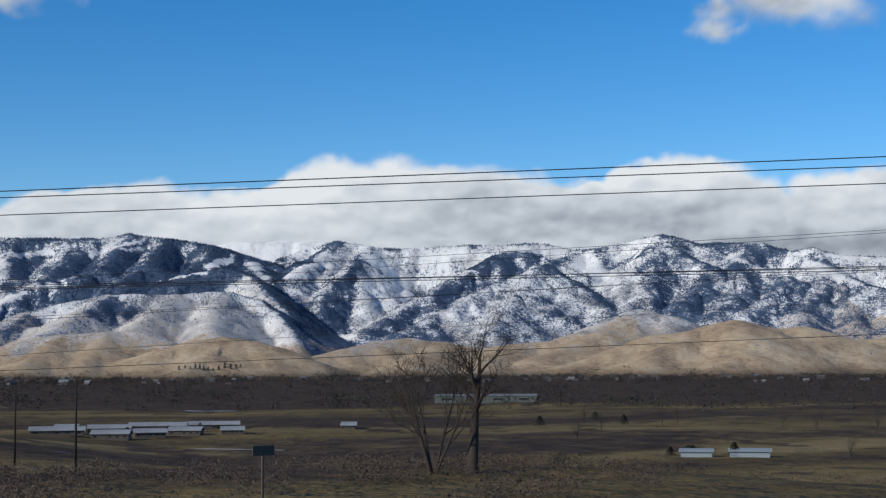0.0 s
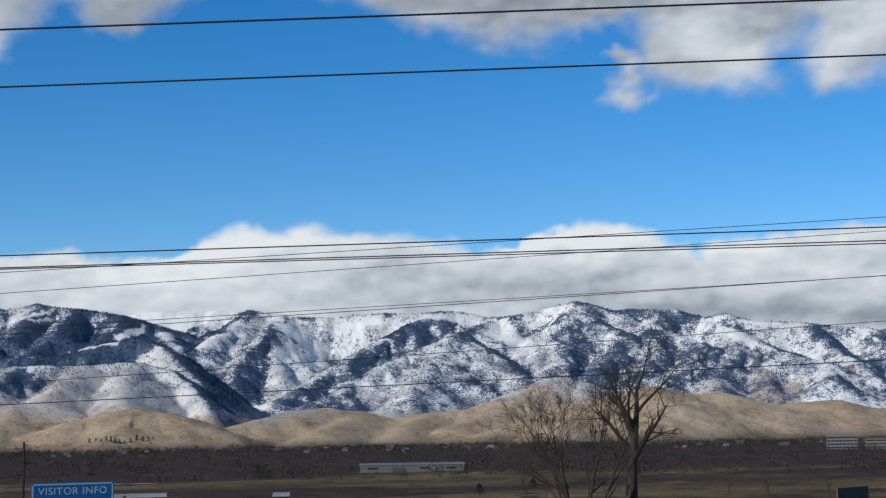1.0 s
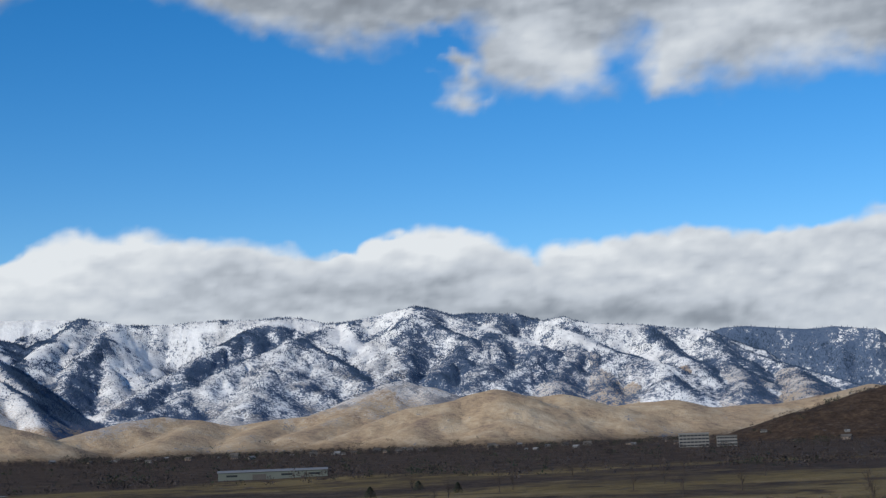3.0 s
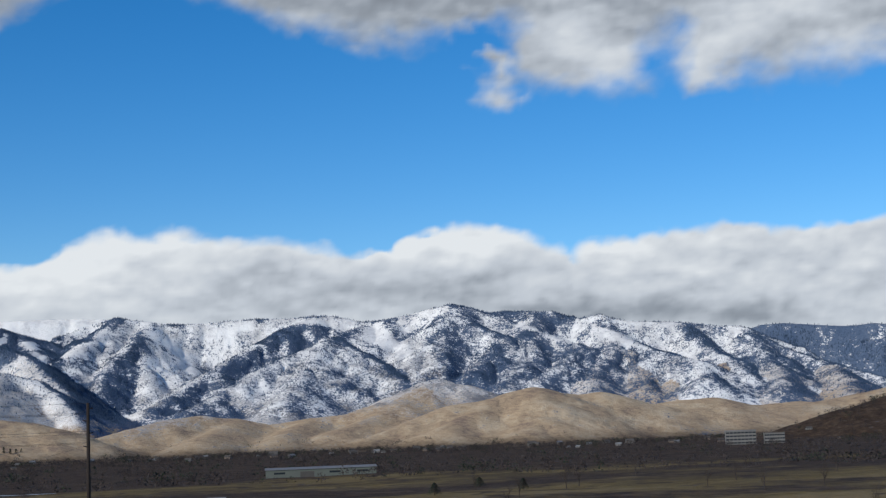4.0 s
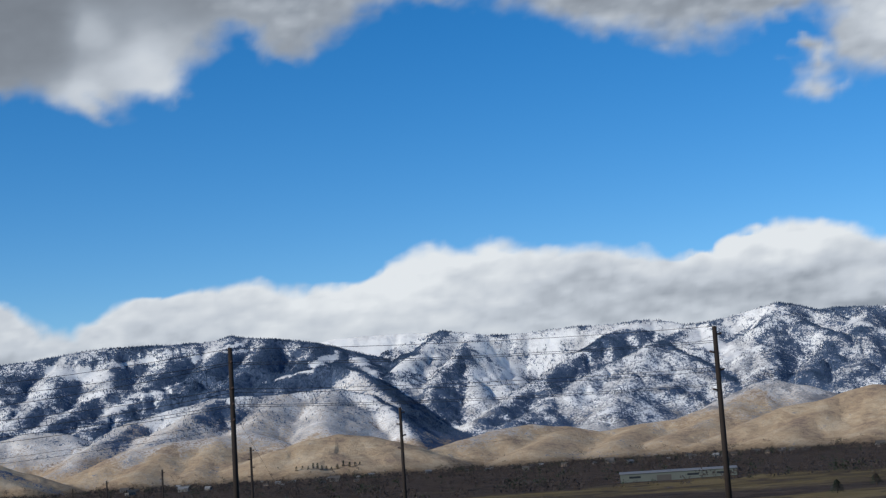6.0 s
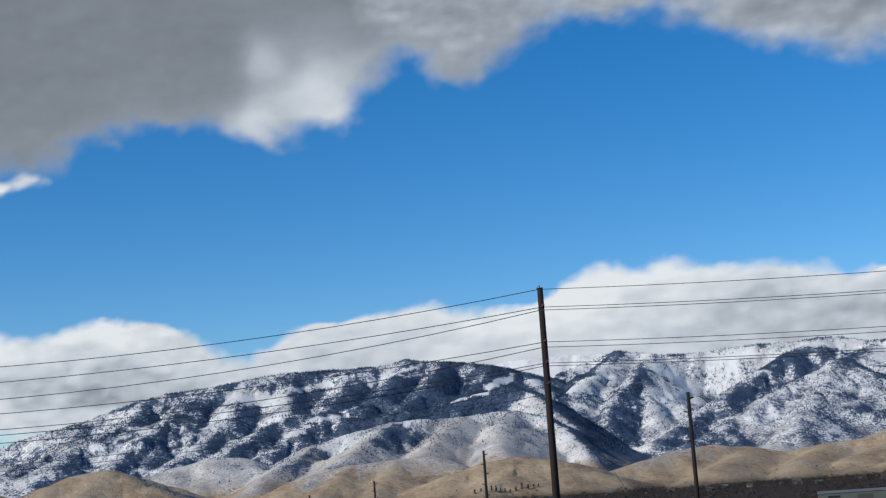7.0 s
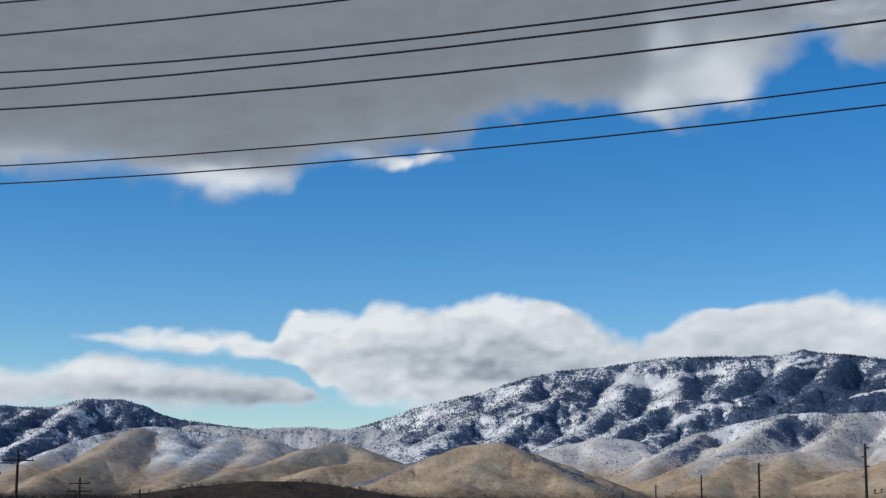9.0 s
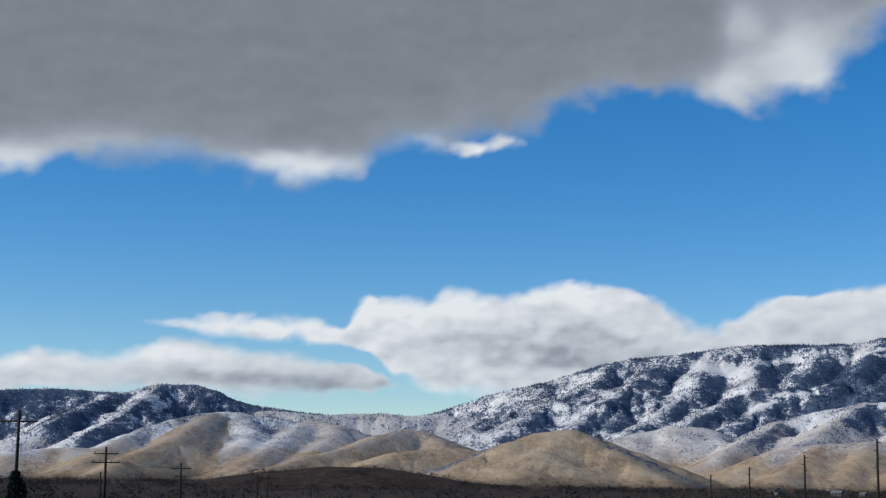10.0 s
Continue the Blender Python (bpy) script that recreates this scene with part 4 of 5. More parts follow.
def ground_z(x, y):
    return float(height_at(np.array([x]), np.array([y]))[0])


# ---------------------------------------------------------------- poles and wires
def pole(name, x, y, top, lean, arms, label, group, radius=0.15):
    z = ground_z(x, y)
    root = empty(name, x, y, z)
    tagged(root, label, "utility pole", group)
    h = top - z
    tilt = Vector((math.sin(radians(lean[0])) * h, math.sin(radians(lean[1])) * h, h))
    bm = bmesh.new()
    tube(bm, (0, 0, -0.4), tilt, radius * 1.25, radius * 0.8, 12)
    part("shaft", bm, POLE_WOOD, root)
    for drop, length, turn, pins in arms:
        c = tilt * ((h - drop) / h)
        u = Vector((math.cos(radians(turn)), math.sin(radians(turn)), 0))
        bm = bmesh.new()
        b0, b1 = c - u * length / 2, c + u * length / 2
        q = (b1 - b0).to_track_quat("X", "Z").to_matrix().to_4x4()
        g = bmesh.ops.create_cube(bm, size=1.0, matrix=Matrix.Translation(c + Vector((0, 0, 0))) @ q @ Matrix.Diagonal((length, 0.1, 0.13, 1)))["verts"]
        arm = part("crossarm", bm, POLE_WOOD, root)
        for s in pins:
            p = c + u * (s * length / 2)
            bm = bmesh.new()
            tube(bm, p + Vector((0, 0, 0.06)), p + Vector((0, 0, 0.16)), 0.02, 0.02, 6)
            tube(bm, p + Vector((0, 0, 0.14)), p + Vector((0, 0, 0.27)), 0.06, 0.04, 8)
            part("insulator", bm, PORCELAIN, arm)
    return root, Vector((x, y, z)) + tilt


def wire(p0, p1, sag, radius, group):
    """A sagging cable from one hold to another."""
    p0, p1 = Vector(p0), Vector(p1)
    cu = bpy.data.curves.new("overhead_wire", "CURVE")
    cu.dimensions, cu.bevel_depth, cu.bevel_resolution = "3D", radius, 1
    sp = cu.splines.new("POLY")
    n = 24
    sp.points.add(n)
    for i in range(n + 1):
        u = i / n
        p = p0.lerp(p1, u)
        sp.points[i].co = (p.x, p.y, p.z - 4 * sag * u * (1 - u), 1)
    cu.materials.append(WIRE)
    return tagged(new("overhead_wire", cu), "dark sagging overhead power line between poles", "cable", group)


def stub(root, x, y, z, reach, turn):
    """A short line-post insulator that stands out from a shaft, in the pole's own frame."""
    u = Vector((math.cos(radians(turn)), math.sin(radians(turn)), 0.25))
    bm = bmesh.new()
    p = Vector((x, y, z))
    tube(bm, p, p + u * reach * 0.5, 0.03, 0.03, 6)
    for k in range(3):
        c = p + u * reach * (0.45 + 0.2 * k)
        tube(bm, c - u * 0.03, c + u * 0.03, 0.07, 0.05, 8)
    tube(bm, p + u * reach * 0.4, p + u * reach, 0.035, 0.03, 6)
    part("insulator", bm, PORCELAIN, root)


# row of poles beside the road, with stacked insulators and no crossarms
row = []
for x, y, top in ((-97.6, 46.4, 6.2), (-151.7, 47.6, 4.4), (-205.8, 48.3, 2.4), (-261.4, 49.0, 0.5), (-313.5, 49.4, -0.8), (-359.2, 50.0, -2.2), (-411.0, 50.6, -3.8), (-463.0, 51.2, -5.2)):
    root, tip = pole("utility_pole", x, y, top, (0.0, 0.0), [], "tall dark wooden pole with small insulators in the fields", "poles beside the road", 0.16)
    h = tip.z - root.location.z
    for k, (drop, turn) in enumerate(((0.5, 90), (1.5, -90), (2.5, 90), (3.6, -90))):
        stub(root, 0, 0, h - drop, 0.45, turn)
    row.append(tip)
for a, b in zip(row, row[1:]):
    for drop, side in ((0.4, 0.4), (3.5, -0.4)):
        wire(a + Vector((0, side, -drop)), b + Vector((0, side, -drop)), 0.9, 0.009, "thin wires of the pole row")

# the thick pole whose nine wires cross the road
near_root, near_tip = pole("utility_pole", -109.7, 21.8, 6.85, (0.0, 0.0), [], "thick dark wooden pole with stacked wires beside the road", "", 0.155)
near_h = near_tip.z - near_root.location.z
bm = bmesh.new()
tube(bm, (-0.12, 0, near_h - 0.35), (-0.12, 0, near_h + 0.12), 0.06, 0.05, 8)
part("pole_cap", bm, STEEL, near_root, "grey steel pole-top bracket")
far_root, far_tip = pole("utility_pole", -131.5, -30.5, 8.4, (0.0, 0.0), [], "thick dark wooden pole across the road", "", 0.21)
for i, (z, z_far, sag) in enumerate(((6.8, 8.0, 2.0), (6.0, 6.5, 1.6), (5.9, 6.75, 2.4), (4.5, 5.25, 1.6), (4.3, 5.75, 2.4), (3.6, 4.25, 1.6), (3.5, 4.5, 2.0), (2.7, 3.25, 2.0), (2.3, 2.75, 1.8))):
    side = 0.12 if i % 2 else -0.12
    for root in (near_root, far_root):
        stub(root, 0, 0, (z_far if root is far_root else z) - root.location.z, 0.3, 0 if i % 2 else 180)
    hold = Vector((-109.7 + side, 21.8, z))
    wire(hold, (-131.5 + side, -30.5, z_far), sag, 0.017 if i < 7 else 0.012, "wires over the road")
    if i < 7:
        wire(hold, (-97.6 + side * 0.5, 46.4, z - 0.6), 0.25, 0.014, "wires over the road")
wire(near_tip + Vector((0, 0, -3.6)), (-104.5, 26.5, ground_z(-104.5, 26.5)), 0.02, 0.008, "wires over the road")

# a second line that crosses the road further up the hill: where each wire crosses, its slant and its climb
for x, z, slant, climb, r in ((74.4, 13.02, 0.494, 0.036, 0.016), (70.5, 13.22, 0.521, 0.030, 0.016), (67.3, 12.96, 0.513, 0.031, 0.016), (56.1, 11.22, 0.554, 0.018, 0.016), (51.4, 11.38, 0.578, 0.014, 0.016), (47.7, 11.70, 0.576, 0.012, 0.016),
                              (41.8, 11.72, 0.539, 0.054, 0.011), (40.7, 11.05, 0.443, 0.069, 0.011), (41.5, 10.01, 0.500, 0.052, 0.010), (40.5, 9.80, 0.508, 0.059, 0.012), (42.0, 8.15, 0.419, 0.064, 0.011), (41.4, 7.76, 0.491, 0.039, 0.016)):
    c, u = Vector((x, 0, z + 0.1)), Vector((slant, 1.0, climb))
    wire(c + u * 62, c - u * 62, 0.1, r, "wires of the crossing line")
along = Vector((0.52, 1.0, 0.035))
for s in (62, -62):
    c = Vector((60, 0, 10.6)) + along * s
    pole("utility_pole", c.x, c.y, c.z + 2.6, (0.0, 0.0), [(0.3, 8.0, 0, (-1, 0, 1)), (2.6, 8.0, 0, (-1, 0, 1)), (4.6, 6.0, 0, (-1, 1))], "tall wooden pole with wide crossarms", "", 0.25)

# crossarm poles on the other side
cross = []
for x, y, top, arms in ((-241.5, -36.6, -1.3, [(0.9, 3.0, 90, (-0.9, -0.4, 0.4, 0.9))]),
                        (-278.7, -38.5, -3.6, [(0.7, 2.5, 90, (-0.9, 0.9)), (1.6, 2.9, 90, (-0.9, -0.4, 0.4, 0.9))]),
                        (-314.3, -37.5, -5.0, [(0.7, 2.6, 90, (-0.9, -0.4, 0.4, 0.9)), (1.7, 1.4, 90, (-0.9, 0.9))]),
                        (-372.0, -36.0, -6.3, [(0.6, 0.9, 90, (-0.9, 0.9))]),
                        (-392.0, -37.0, -6.6, [(0.6, 2.6, 90, (-0.9, -0.4, 0.4, 0.9))]),
                        (-455.0, -36.0, -8.6, [(0.6, 1.2, 90, (-0.9, 0.9))])):
    cross.append(pole("utility_pole", x, y, top, (0.0, 0.0), arms, "weathered wooden pole with crossarms and insulators", "crossarm poles", 0.14)[1])
for a, b in zip(cross[:3], cross[1:4]):
    for s in (-1.3, -0.6, 0.6, 1.3):
        wire(a + Vector((0, s, -0.7)), b + Vector((0, s, -0.5)), 0.6, 0.008, "wires of the crossarm poles")


def floodlight_pole(x, y, top):
    """A steel pole with a short bar and a bank of lamp heads."""
    z = ground_z(x, y)
    root = empty("floodlight_pole", x, y, z)
    tagged(root, "grey steel pole with a bank of dark floodlights", "light pole")
    bm = bmesh.new()
    tube(bm, (0, 0, -0.3), (0, 0, top - z), 0.12, 0.08, 12)
    part("shaft", bm, POLE_WOOD, root)
    bm = bmesh.new()
    box(bm, 0, 0, top - z - 0.05, 0.1, 1.3, 0.1, 0.02)
    bar = part("crossbar", bm, STEEL, root)
    for k in range(4):
        bm = bmesh.new()
        cy = -0.54 + 0.36 * k
        box(bm, 0.08, cy, top - z + 0.13, 0.2, 0.3, 0.22, 0.04)
        tube(bm, (0, cy, top - z - 0.04), (0.04, cy, top - z + 0.06), 0.025, 0.025, 6)
        part("lamp_head", bm, SIGN_BACK, bar, "dark boxy lamp head")


floodlight_pole(-243.1, -39.2, -3.5)
pole("utility_pole", -327.3, -50.8, -6.3, (0.0, 0.0), [], "short dark wooden post behind the crossarm poles", "", 0.13)


# ---------------------------------------------------------------- road and its sign
def road():
    xs = np.linspace(260, -228, 123)
    bm = bmesh.new()
    ring = []
    for x in xs:
        z = GRADE * float(np.clip(x, -230, 400)) + 0.02
        ring.append([bm.verts.new((x, y, z - (0.0 if abs(y + 4) < 8.2 else 0.12))) for y in (-12.6, -12.0, -4.0, 4.0, 4.6)])
    for a, b in zip(ring, ring[1:]):
        for k in range(4):
            bm.faces.new((a[k], b[k], b[k + 1], a[k + 1]))
    r = tagged(part("road", bm, ASPHALT, None), "grey asphalt highway on a long downhill grade", "road", kind="structure")
    for y, dash in ((3.2, False), (-1.9, True), (-11.2, False)):
        bm = bmesh.new()
        x = 255.0
        while x > -225:
            n = 3.0 if dash else 12.0
            z0, z1 = GRADE * x + 0.026, GRADE * (x - n) + 0.026
            v = [bm.verts.new(p) for p in ((x, y - 0.06, z0), (x - n, y - 0.06, z1), (x - n, y + 0.06, z1), (x, y + 0.06, z0))]
            bm.faces.new(v)
            x -= 12.0
        part("lane_marking", bm, PAINT_WHITE, r)


road()


def lettering(text, size, x, y, z, parent):
    cu = bpy.data.curves.new("lettering", "FONT")
    cu.body, cu.size, cu.align_x, cu.align_y, cu.extrude, cu.space_character = text, size, "CENTER", "CENTER", 0.002, 1.12
    cu.materials.append(SIGN_WHITE)
    ob = new("lettering", cu)
    ob.parent = parent
    ob.matrix_local = Matrix.Translation((x, y, z)) @ Matrix(((0, 0, 1, 0), (1, 0, 0, 0), (0, 1, 0, 0), (0, 0, 0, 1)))
    return tagged(ob, "raised white capitals reading " + text.lower())


def info_sign():
    x, y, top, w, h = 67.55, 7.3, 6.37, 1.52, 0.86
    z = ground_z(x, y)
    root = empty("information_sign", x, y, z, -3)
    tagged(root, "blue visitor radio information sign on two steel posts", "road sign")
    up = top - z
    bm = bmesh.new()
    box(bm, 0, 0, up - h / 2, 0.03, w, h, 0.012)
    panel = part("panel", bm, SIGN_BLUE, root)
    bm = bmesh.new()
    t = 0.022
    for cy, cz, sy, sz in ((0, h / 2 - 0.03, w - 0.08, t), (0, -h / 2 + 0.03, w - 0.08, t), (w / 2 - 0.03, 0, t, h - 0.1), (-w / 2 + 0.03, 0, t, h - 0.1)):
        box(bm, 0.018, cy, up - h / 2 + cz, 0.004, sy, sz)
    part("border", bm, SIGN_WHITE, root, "thin white border line")
    for text, size, drop in (("VISITOR INFO", 0.185, 0.16), ("TUNE RADIO TO", 0.115, 0.36), ("530 AM", 0.185, 0.56)):
        lettering(text, size, 0.018, 0, up - drop, root)
    for s in (-0.45, 0.45):
        bm = bmesh.new()
        box(bm, -0.05, s, (up - 0.1) / 2 - 0.2, 0.06, 0.06, up + 0.2, 0.01)
        part("post", bm, STEEL, root)


info_sign()


def small_sign(x, y, top):
    """The bare grey back of a small square sign on one post."""
    z = ground_z(x, y)
    root = empty("road_sign", x, y, z, 14)
    tagged(root, "small square sign seen from its bare grey back on a post", "road sign")
    bm = bmesh.new()
    box(bm, 0, 0, top - z - 0.13, 0.02, 0.66, 0.26, 0.008)
    part("panel", bm, SIGN_BACK, root)
    bm = bmesh.new()
    box(bm, -0.04, 0, (top - z) / 2 - 0.2, 0.05, 0.05, top - z + 0.3, 0.008)
    part("post", bm, SIGN_BACK, root)


small_sign(82.2, 12.6, 6.5)


# ---------------------------------------------------------------- trees
def stem(bm, points, radii, sides):
    """One unbroken tapered limb through all its points."""
    rings = []
    u = None
    for k, p in enumerate(points):
        d = (points[min(k + 1, len(points) - 1)] - points[max(k - 1, 0)]).normalized()
        u = d.orthogonal().normalized() if u is None else (u - d * u.dot(d)).normalized()
        v = d.cross(u)
        rings.append([bm.verts.new(p + (u * math.cos(2 * math.pi * q / sides) + v * math.sin(2 * math.pi * q / sides)) * radii[k]) for q in range(sides)])
    for a, c in zip(rings, rings[1:]):
        for q in range(sides):
            bm.faces.new((a[q], a[(q + 1) % sides], c[(q + 1) % sides], c[q])).smooth = True
    bm.faces.new(rings[-1])


def bare_tree(name, x, y, height, label, seed, spread=0.62, stems=1, depth=4, group="", thick=0.045, first=0.4):
    """A leafless tree: a tapered trunk runs up through the crown; limbs and ever finer twigs leave it."""
    g = random.Random(seed)
    root = empty(name, x, y, ground_z(x, y))
    tagged(root, label, "tree", group)
    trunk, crown = bmesh.new(), bmesh.new()

    def grow(p, way, length, r, level):
        n = (9, 5, 4, 3, 2)[min(level, 4)]
        pts, rad = [p], [r]
        for k in range(n):
            wander = (0.05, 0.2, 0.26, 0.3, 0.3)[min(level, 4)]
            way = (way + Vector((g.uniform(-1, 1), g.uniform(-1, 1), g.uniform(-0.3, 0.6))) * wander).normalized()
            p = p + way * length / n
            pts.append(p)
            rad.append(max(r * (1 - 0.82 * (k + 1) / n), 0.006))
        if level == 0:
            rad[0] *= 1.35
        stem(trunk if level < 2 else crown, pts, rad, (10, 6, 4, 3, 3)[min(level, 4)])
        if level >= depth:
            return
        shoots = (8, 7, 5, 4)[min(level, 3)] if stems == 1 and depth > 3 else (10, 6, 5, 4)[min(level, 3)] if stems == 1 else (7, 5, 4, 3)[min(level, 3)]
        for q in range(shoots):
            u = (first + (0.98 - first) * (q + g.random()) / shoots) if level == 0 else g.uniform(0.25, 1.0)
            k = min(int(u * n), n - 1)
            c = pts[k].lerp(pts[k + 1], u * n - k)
            d = (pts[k + 1] - pts[k]).normalized()
            side = d.orthogonal().normalized()
            side.rotate(Matrix.Rotation(g.uniform(0, 2 * math.pi), 3, d))
            out = (d + side * g.uniform(0.7, 1.6) * spread + Vector((0, 0, 0.1))).normalized()
            reach = length * (g.uniform(0.36, 0.55) * (1.25 - 0.55 * u) if level == 0 else g.uniform(0.38, 0.62))
            grow(c, out, reach, max(rad[k] * (0.62 if level == 0 else 0.55), 0.007), level + 1)

    for k in range(stems):
        a = 2 * math.pi * k / stems + g.uniform(0, 1)
        lean = 0.02 if stems == 1 else 0.38
        grow(Vector((0.25 * lean * math.cos(a), 0.25 * lean * math.sin(a), -0.25)), Vector((lean * math.cos(a), lean * math.sin(a), 1)).normalized(), height * (1.0 if stems == 1 else 0.8), height * thick, 0)
    part("trunk", trunk, BARK, root)
    part("crown", crown, BARK, root, "fine leafless twigs")
    return root


bare_tree("bare_tree", 39.3, 40.0, 7.2, "large leafless cottonwood with a thick forked trunk", 11, 0.95, 1, 4, thick=0.052, first=0.5)
bare_tree("bare_tree", 38.7, 37.8, 7.0, "spreading leafless tree with many thin stems", 5, 0.62, 5, 4, thick=0.015, first=0.35)
for k, (x, y, h) in enumerate(((-372, 289, 7.5), (-416, 326, 7.5), (-480, 398, 8.5), (-493, 415, 8.5), (-360, 390, 7.5), (-235, 300, 6.5), (-225, 330, 9.0), (-420, 420, 7.5), (-455, 470, 8.0), (-520, 380, 7.0), (-360, 420, 8.0), (-330, 455, 7.0), (-560, 505, 8.0), (-480, 560, 9.0), (-620, 640, 9.0))):
    bare_tree("bare_tree", x, y, h, "small round leafless tree standing in the fields", 20 + k, 0.9, 1, 3, "field trees", 0.028, 0.22)


def conifer(x, y, height, width, label, seed, sprays=900):
    """An evergreen: a short trunk and ragged tiers of drooping sprays."""
    g = random.Random(seed)
    root = empty("evergreen_tree", x, y, ground_z(x, y))
    tagged(root, label, "tree")
    bm = bmesh.new()
    tube(bm, (0, 0, -0.2), (0, 0, height * 0.9), height * 0.03, 0.02, 8)
    part("trunk", bm, BARK, root)
    bm = bmesh.new()
    size = (900 / sprays) ** 0.5 * height / 6
    for k in range(sprays):
        u = g.random() ** 0.8
        a, r = g.uniform(0, 2 * math.pi), width / 2 * (1 - u) ** 0.75 * g.uniform(0.35, 1.08)
        c = Vector((r * math.cos(a), r * math.sin(a), height * (0.05 + 0.93 * u)))
        o = Vector((math.cos(a), math.sin(a), -0.35)) * g.uniform(0.25, 0.6) * size
        s = Vector((-math.sin(a), math.cos(a), g.uniform(-0.4, 0.4))) * g.uniform(0.12, 0.3) * size
        bm.faces.new([bm.verts.new(p) for p in (c - s, c + o * 0.6 - s * 0.3 + Vector((0, 0, 0.12)), c + o, c + s)])
    part("crown", bm, DUSK_LEAF, root)


conifer(-238.0, -35.6, 4.2, 2.8, "dark narrow evergreen beside the poles", 1)
conifer(-485.0, 336.0, 5.0, 6.0, "round dark evergreen shrub in the field", 2)
conifer(-491.0, 384.0, 5.0, 5.0, "round dark evergreen shrub in the field", 3)
conifer(-558.0, 409.0, 4.6, 6.5, "round dark evergreen shrub in the field", 4)
conifer(-269.0, 284.0, 4.8, 4.8, "dark spreading pine between two greenhouses", 5)
conifer(-290.0, 283.0, 2.6, 5.5, "low dark hedge bush by a greenhouse", 7)
conifer(-298.0, 287.0, 2.2, 5.5, "low dark hedge bush by a greenhouse", 8)
for k in range(9):
    conifer(-488.0 - 7.0 * k + 6.0 * math.sin(4.0 * k), 128.0 + 9.5 * k, 2.6 + 0.9 * math.sin(3.0 * k), 3.6, "dark bush between the farm sheds", 70 + k, 140)
conifer(-283.0, 270.0, 3.0, 3.6, "low dark evergreen bush by a greenhouse", 6)


# a file of small dark poplars at the foot of the golden hill
for k in range(13):
    a = radians(-73.6 + 0.19 * k + 0.05 * math.sin(7.0 * k))
    r = 2958 + 3.2 * k + 6 * math.sin(2.3 * k)
    conifer(r * math.sin(a), r * math.cos(a), 9.0 + 2.5 * math.sin(5.1 * k), 4.5, "small dark tree in a file at the hill foot", 40 + k, 120)


def pond(x0, y0, x1, y1, wide, label, seed):
    """A pale sheet of ice or sand with a wavering shore, laid on the ground."""
    g = random.Random(seed)
    c, u = Vector(((x0 + x1) / 2, (y0 + y1) / 2, 0)), Vector(((x1 - x0) / 2, (y1 - y0) / 2, 0))
    v = Vector((-u.y, u.x, 0)).normalized() * wide / 2
    bm = bmesh.new()
    rim = []
    for k in range(40):
        a = 2 * math.pi * k / 40
        p = c + u * math.cos(a) + v * (math.sin(a) * (0.8 + 0.35 * math.sin(3 * a + seed)) + g.uniform(-0.06, 0.06))
        rim.append(bm.verts.new((p.x, p.y, ground_z(p.x, p.y) + 0.12)))
    hub = bm.verts.new((c.x, c.y, ground_z(c.x, c.y) + 0.14))
    for a, b in zip(rim, rim[1:] + rim[:1]):
        bm.faces.new((hub, a, b))
    tagged(part("pond", bm, SAND if "sandy" in label else POND_FILM, None), label, "pond", kind="structure")


pond(-400, 150, -374, 176, 7, "pale sandy hollow in the brown field", 1)
pond(-860, 281, -822, 304, 16, "pale frozen pond beyond the fields", 3)


# ---------------------------------------------------------------- buildings in the valley
def shed(name, label, x, y, turn, length, depth, height, wall, roof, bays, rise=0.12, group="", category="building"):
    """A long low building: walls, a pitched roof with overhang, doors and windows along its front (-y side)."""
    root = empty(name, x, y, ground_z(x, y) - 0.3, turn)
    tagged(root, label, category, group)
    bm = bmesh.new()
    box(bm, 0, 0, height / 2, length, depth, height)
    part("wall", bm, wall, root)
    top = depth * rise
    bm = bmesh.new()
    o = 0.6
    pts = [(-depth / 2 - o, height - 0.1), (0, height + top), (depth / 2 + o, height - 0.1), (depth / 2 + o, height + 0.2), (0, height + top + 0.3), (-depth / 2 - o, height + 0.2)]
    ends = [[bm.verts.new((sx, py, pz)) for py, pz in pts] for sx in (-length / 2 - o, length / 2 + o)]
    for k in range(6):
        bm.faces.new((ends[0][k], ends[0][(k + 1) % 6], ends[1][(k + 1) % 6], ends[1][k]))
    for e in ends:
        bm.faces.new(e)
    bmesh.ops.recalc_face_normals(bm, faces=bm.faces)
    part("roof", bm, roof, root)
    for k in range(bays):
        cx = -length / 2 + (k + 0.5) * length / bays
        bm = bmesh.new()
        big = k % 4 == 1
        box(bm, cx, -depth / 2 - 0.03, height * (0.38 if big else 0.6), length / bays * (0.5 if big else 0.4), 0.08, height * (0.7 if big else 0.22))
        part("door" if big else "window", bm, ROOF_DARK if big else PANE, root)
    return root


def block(name, label, x, y, turn, length, depth, floors, wall, band):
    """An office block with a strip of windows on each storey and a flat roof."""
    root = empty(name, x, y, ground_z(x, y) - 0.5, turn)
    tagged(root, label, "building")
    H = floors * 4.0 + 1.0
    bm = bmesh.new()
    box(bm, 0, 0, H / 2, length, depth, H)
    part("wall", bm, wall, root)
    bm = bmesh.new()
    box(bm, 0, 0, H + 0.3, length + 0.8, depth + 0.8, 0.7)
    part("roof", bm, band, root)
    for f in range(floors):
        for k in range(8):
            cx = -length / 2 + (k + 0.5) * length / 8
            bm = bmesh.new()
            box(bm, cx, -depth / 2 - 0.05, 2.6 + 4.0 * f, length / 8 * 0.86, 0.15, 1.7)
            part("window", bm, PANE, root)
    return root


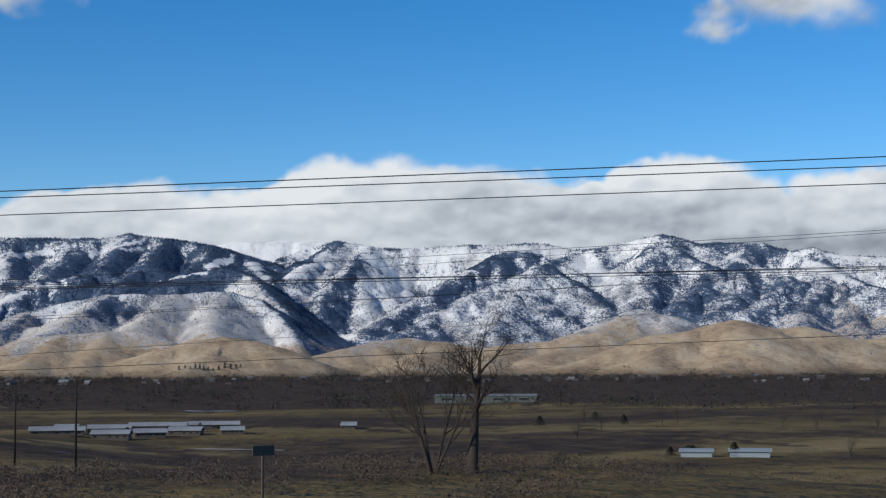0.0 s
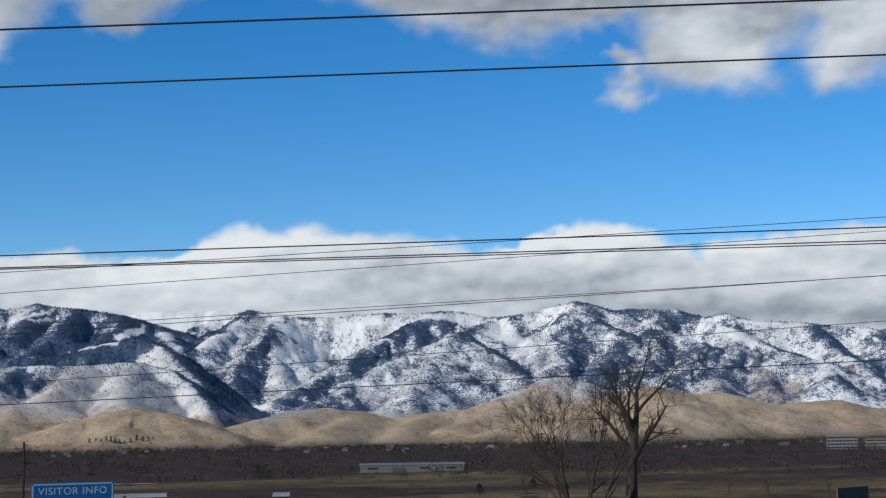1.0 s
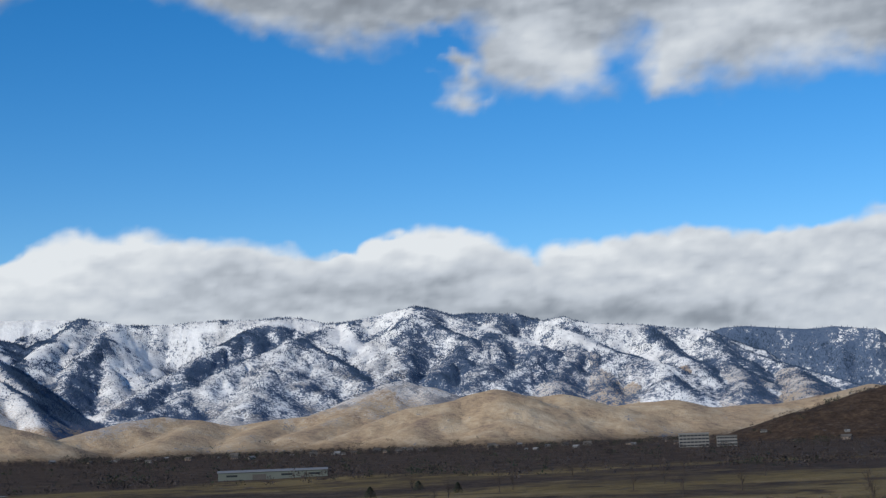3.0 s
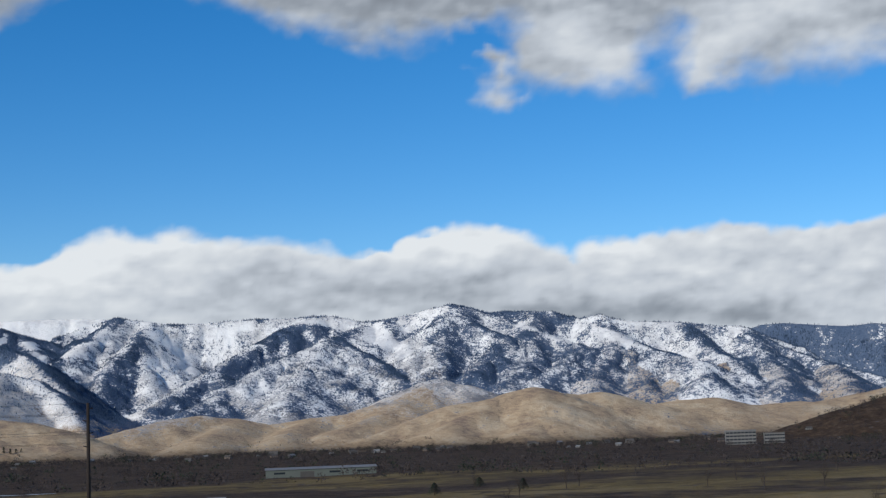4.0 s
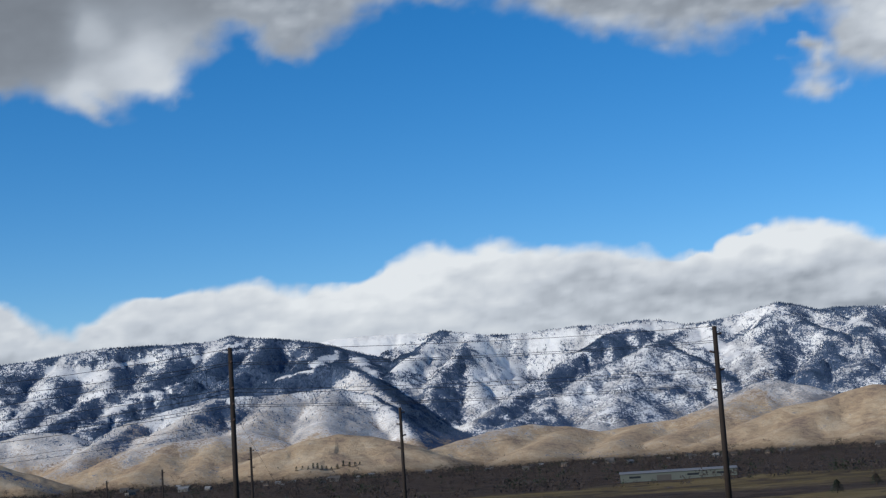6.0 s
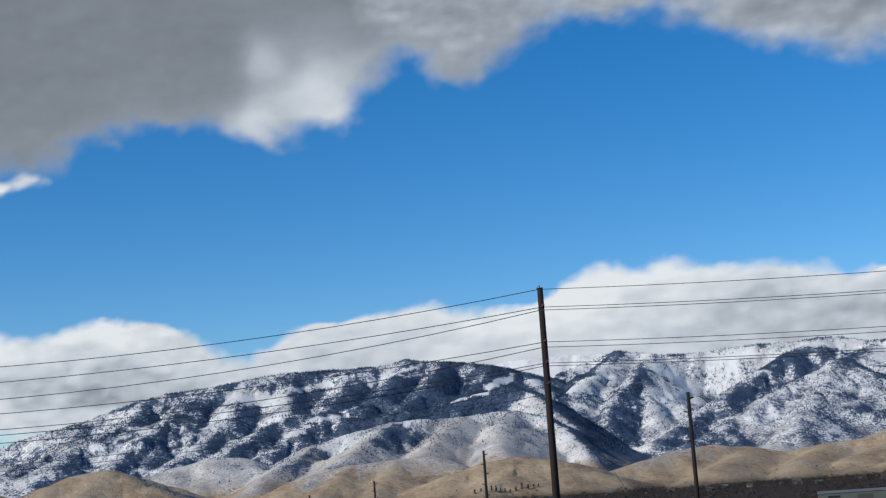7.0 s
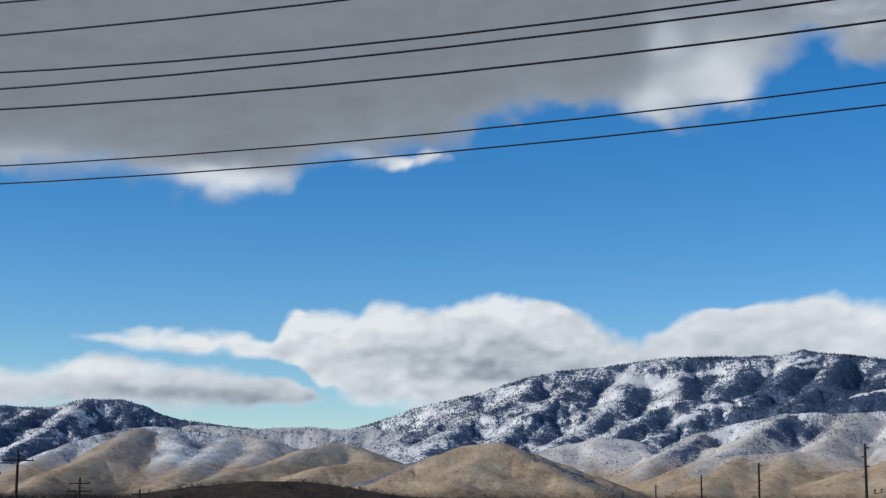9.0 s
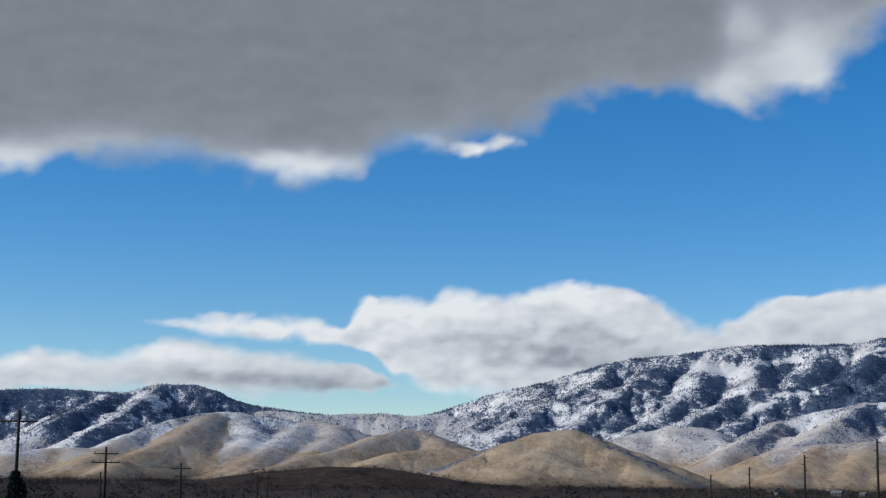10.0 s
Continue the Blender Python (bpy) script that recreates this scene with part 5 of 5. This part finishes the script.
# fronts look towards the road
shed("warehouse", "long pale grey-green metal warehouse in the valley", -968, 556, 62, 80, 22, 6.2, WALL_GREEN, ROOF_PALE, 4, 0.05)
block("office_block", "white three-storey office block at the hill foot", -1330, 1340, 48, 36, 22, 4, WALL_PALE, ROOF_PALE)
block("office_block", "low dark office wing beside a white block", -1300, 1366, 48, 24, 20, 3, WALL_PALE, ROOF_DARK)
for x, y, length, h, turn in ((-478, 121, 20, 2.2, 76), (-470, 140, 14, 2.6, 68), (-524, 152, 17, 2.6, 74), (-536, 176, 24, 3.0, 70), (-546, 204, 22, 2.4, 72), (-482, 158, 12, 2.2, 80), (-500, 178, 13, 2.4, 64), (-494, 196, 9, 2.0, 72), (-512, 132, 9, 2.8, 60), (-514, 256, 6, 2.0, 64)):
    shed("farm_shed", "low farm shed with a pale metal roof in the valley", x, y, turn, length, 9, h, WALL_SHED, ROOF_SHED, 5, 0.13, "farm sheds")
for x, y, length in ((-276, 275, 9.5), (-266.5, 288, 12.0)):
    shed("greenhouse", "low pale greenhouse of whitish sheeting in a field", x, y, 52, length, 5, 2.1, POND_FILM, POND_FILM, 0, 0.12, "greenhouses")
rng = random.Random(5)
houses = []
for k in range(90):
    a, r = radians(rng.uniform(-80, -36)), rng.uniform(2150, 2850)
    x, y = r * math.sin(a), r * math.cos(a)
    kind = rng.randrange(3)
    size = rng.uniform(0.35, 0.75)
    if kind == 0 and k % 2 == 0:
        size *= 1.5
    if len(houses) < 3:
        houses.append(shed("house", ("pale house with a dark roof at the hill foot", "tan house with a dark roof at the hill foot", "white shed with a pale roof at the hill foot")[len(houses)],
                           x, y, math.degrees(-a) + rng.uniform(-30, 30), 14, 9, 4.2, (WALL_PALE, WALL_TAN, WALL_PALE)[len(houses)], (ROOF_DARK, ROOF_DARK, ROOF_PALE)[len(houses)], 3, 0.4, "far houses"))
    else:
        h = copy_thing(houses[kind], pose(x, y, ground_z(x, y) - 0.3, 0, 0, math.degrees(-a) + rng.uniform(-40, 40)) @ Matrix.Scale(size, 4))
        h.scale = (size, size, size)
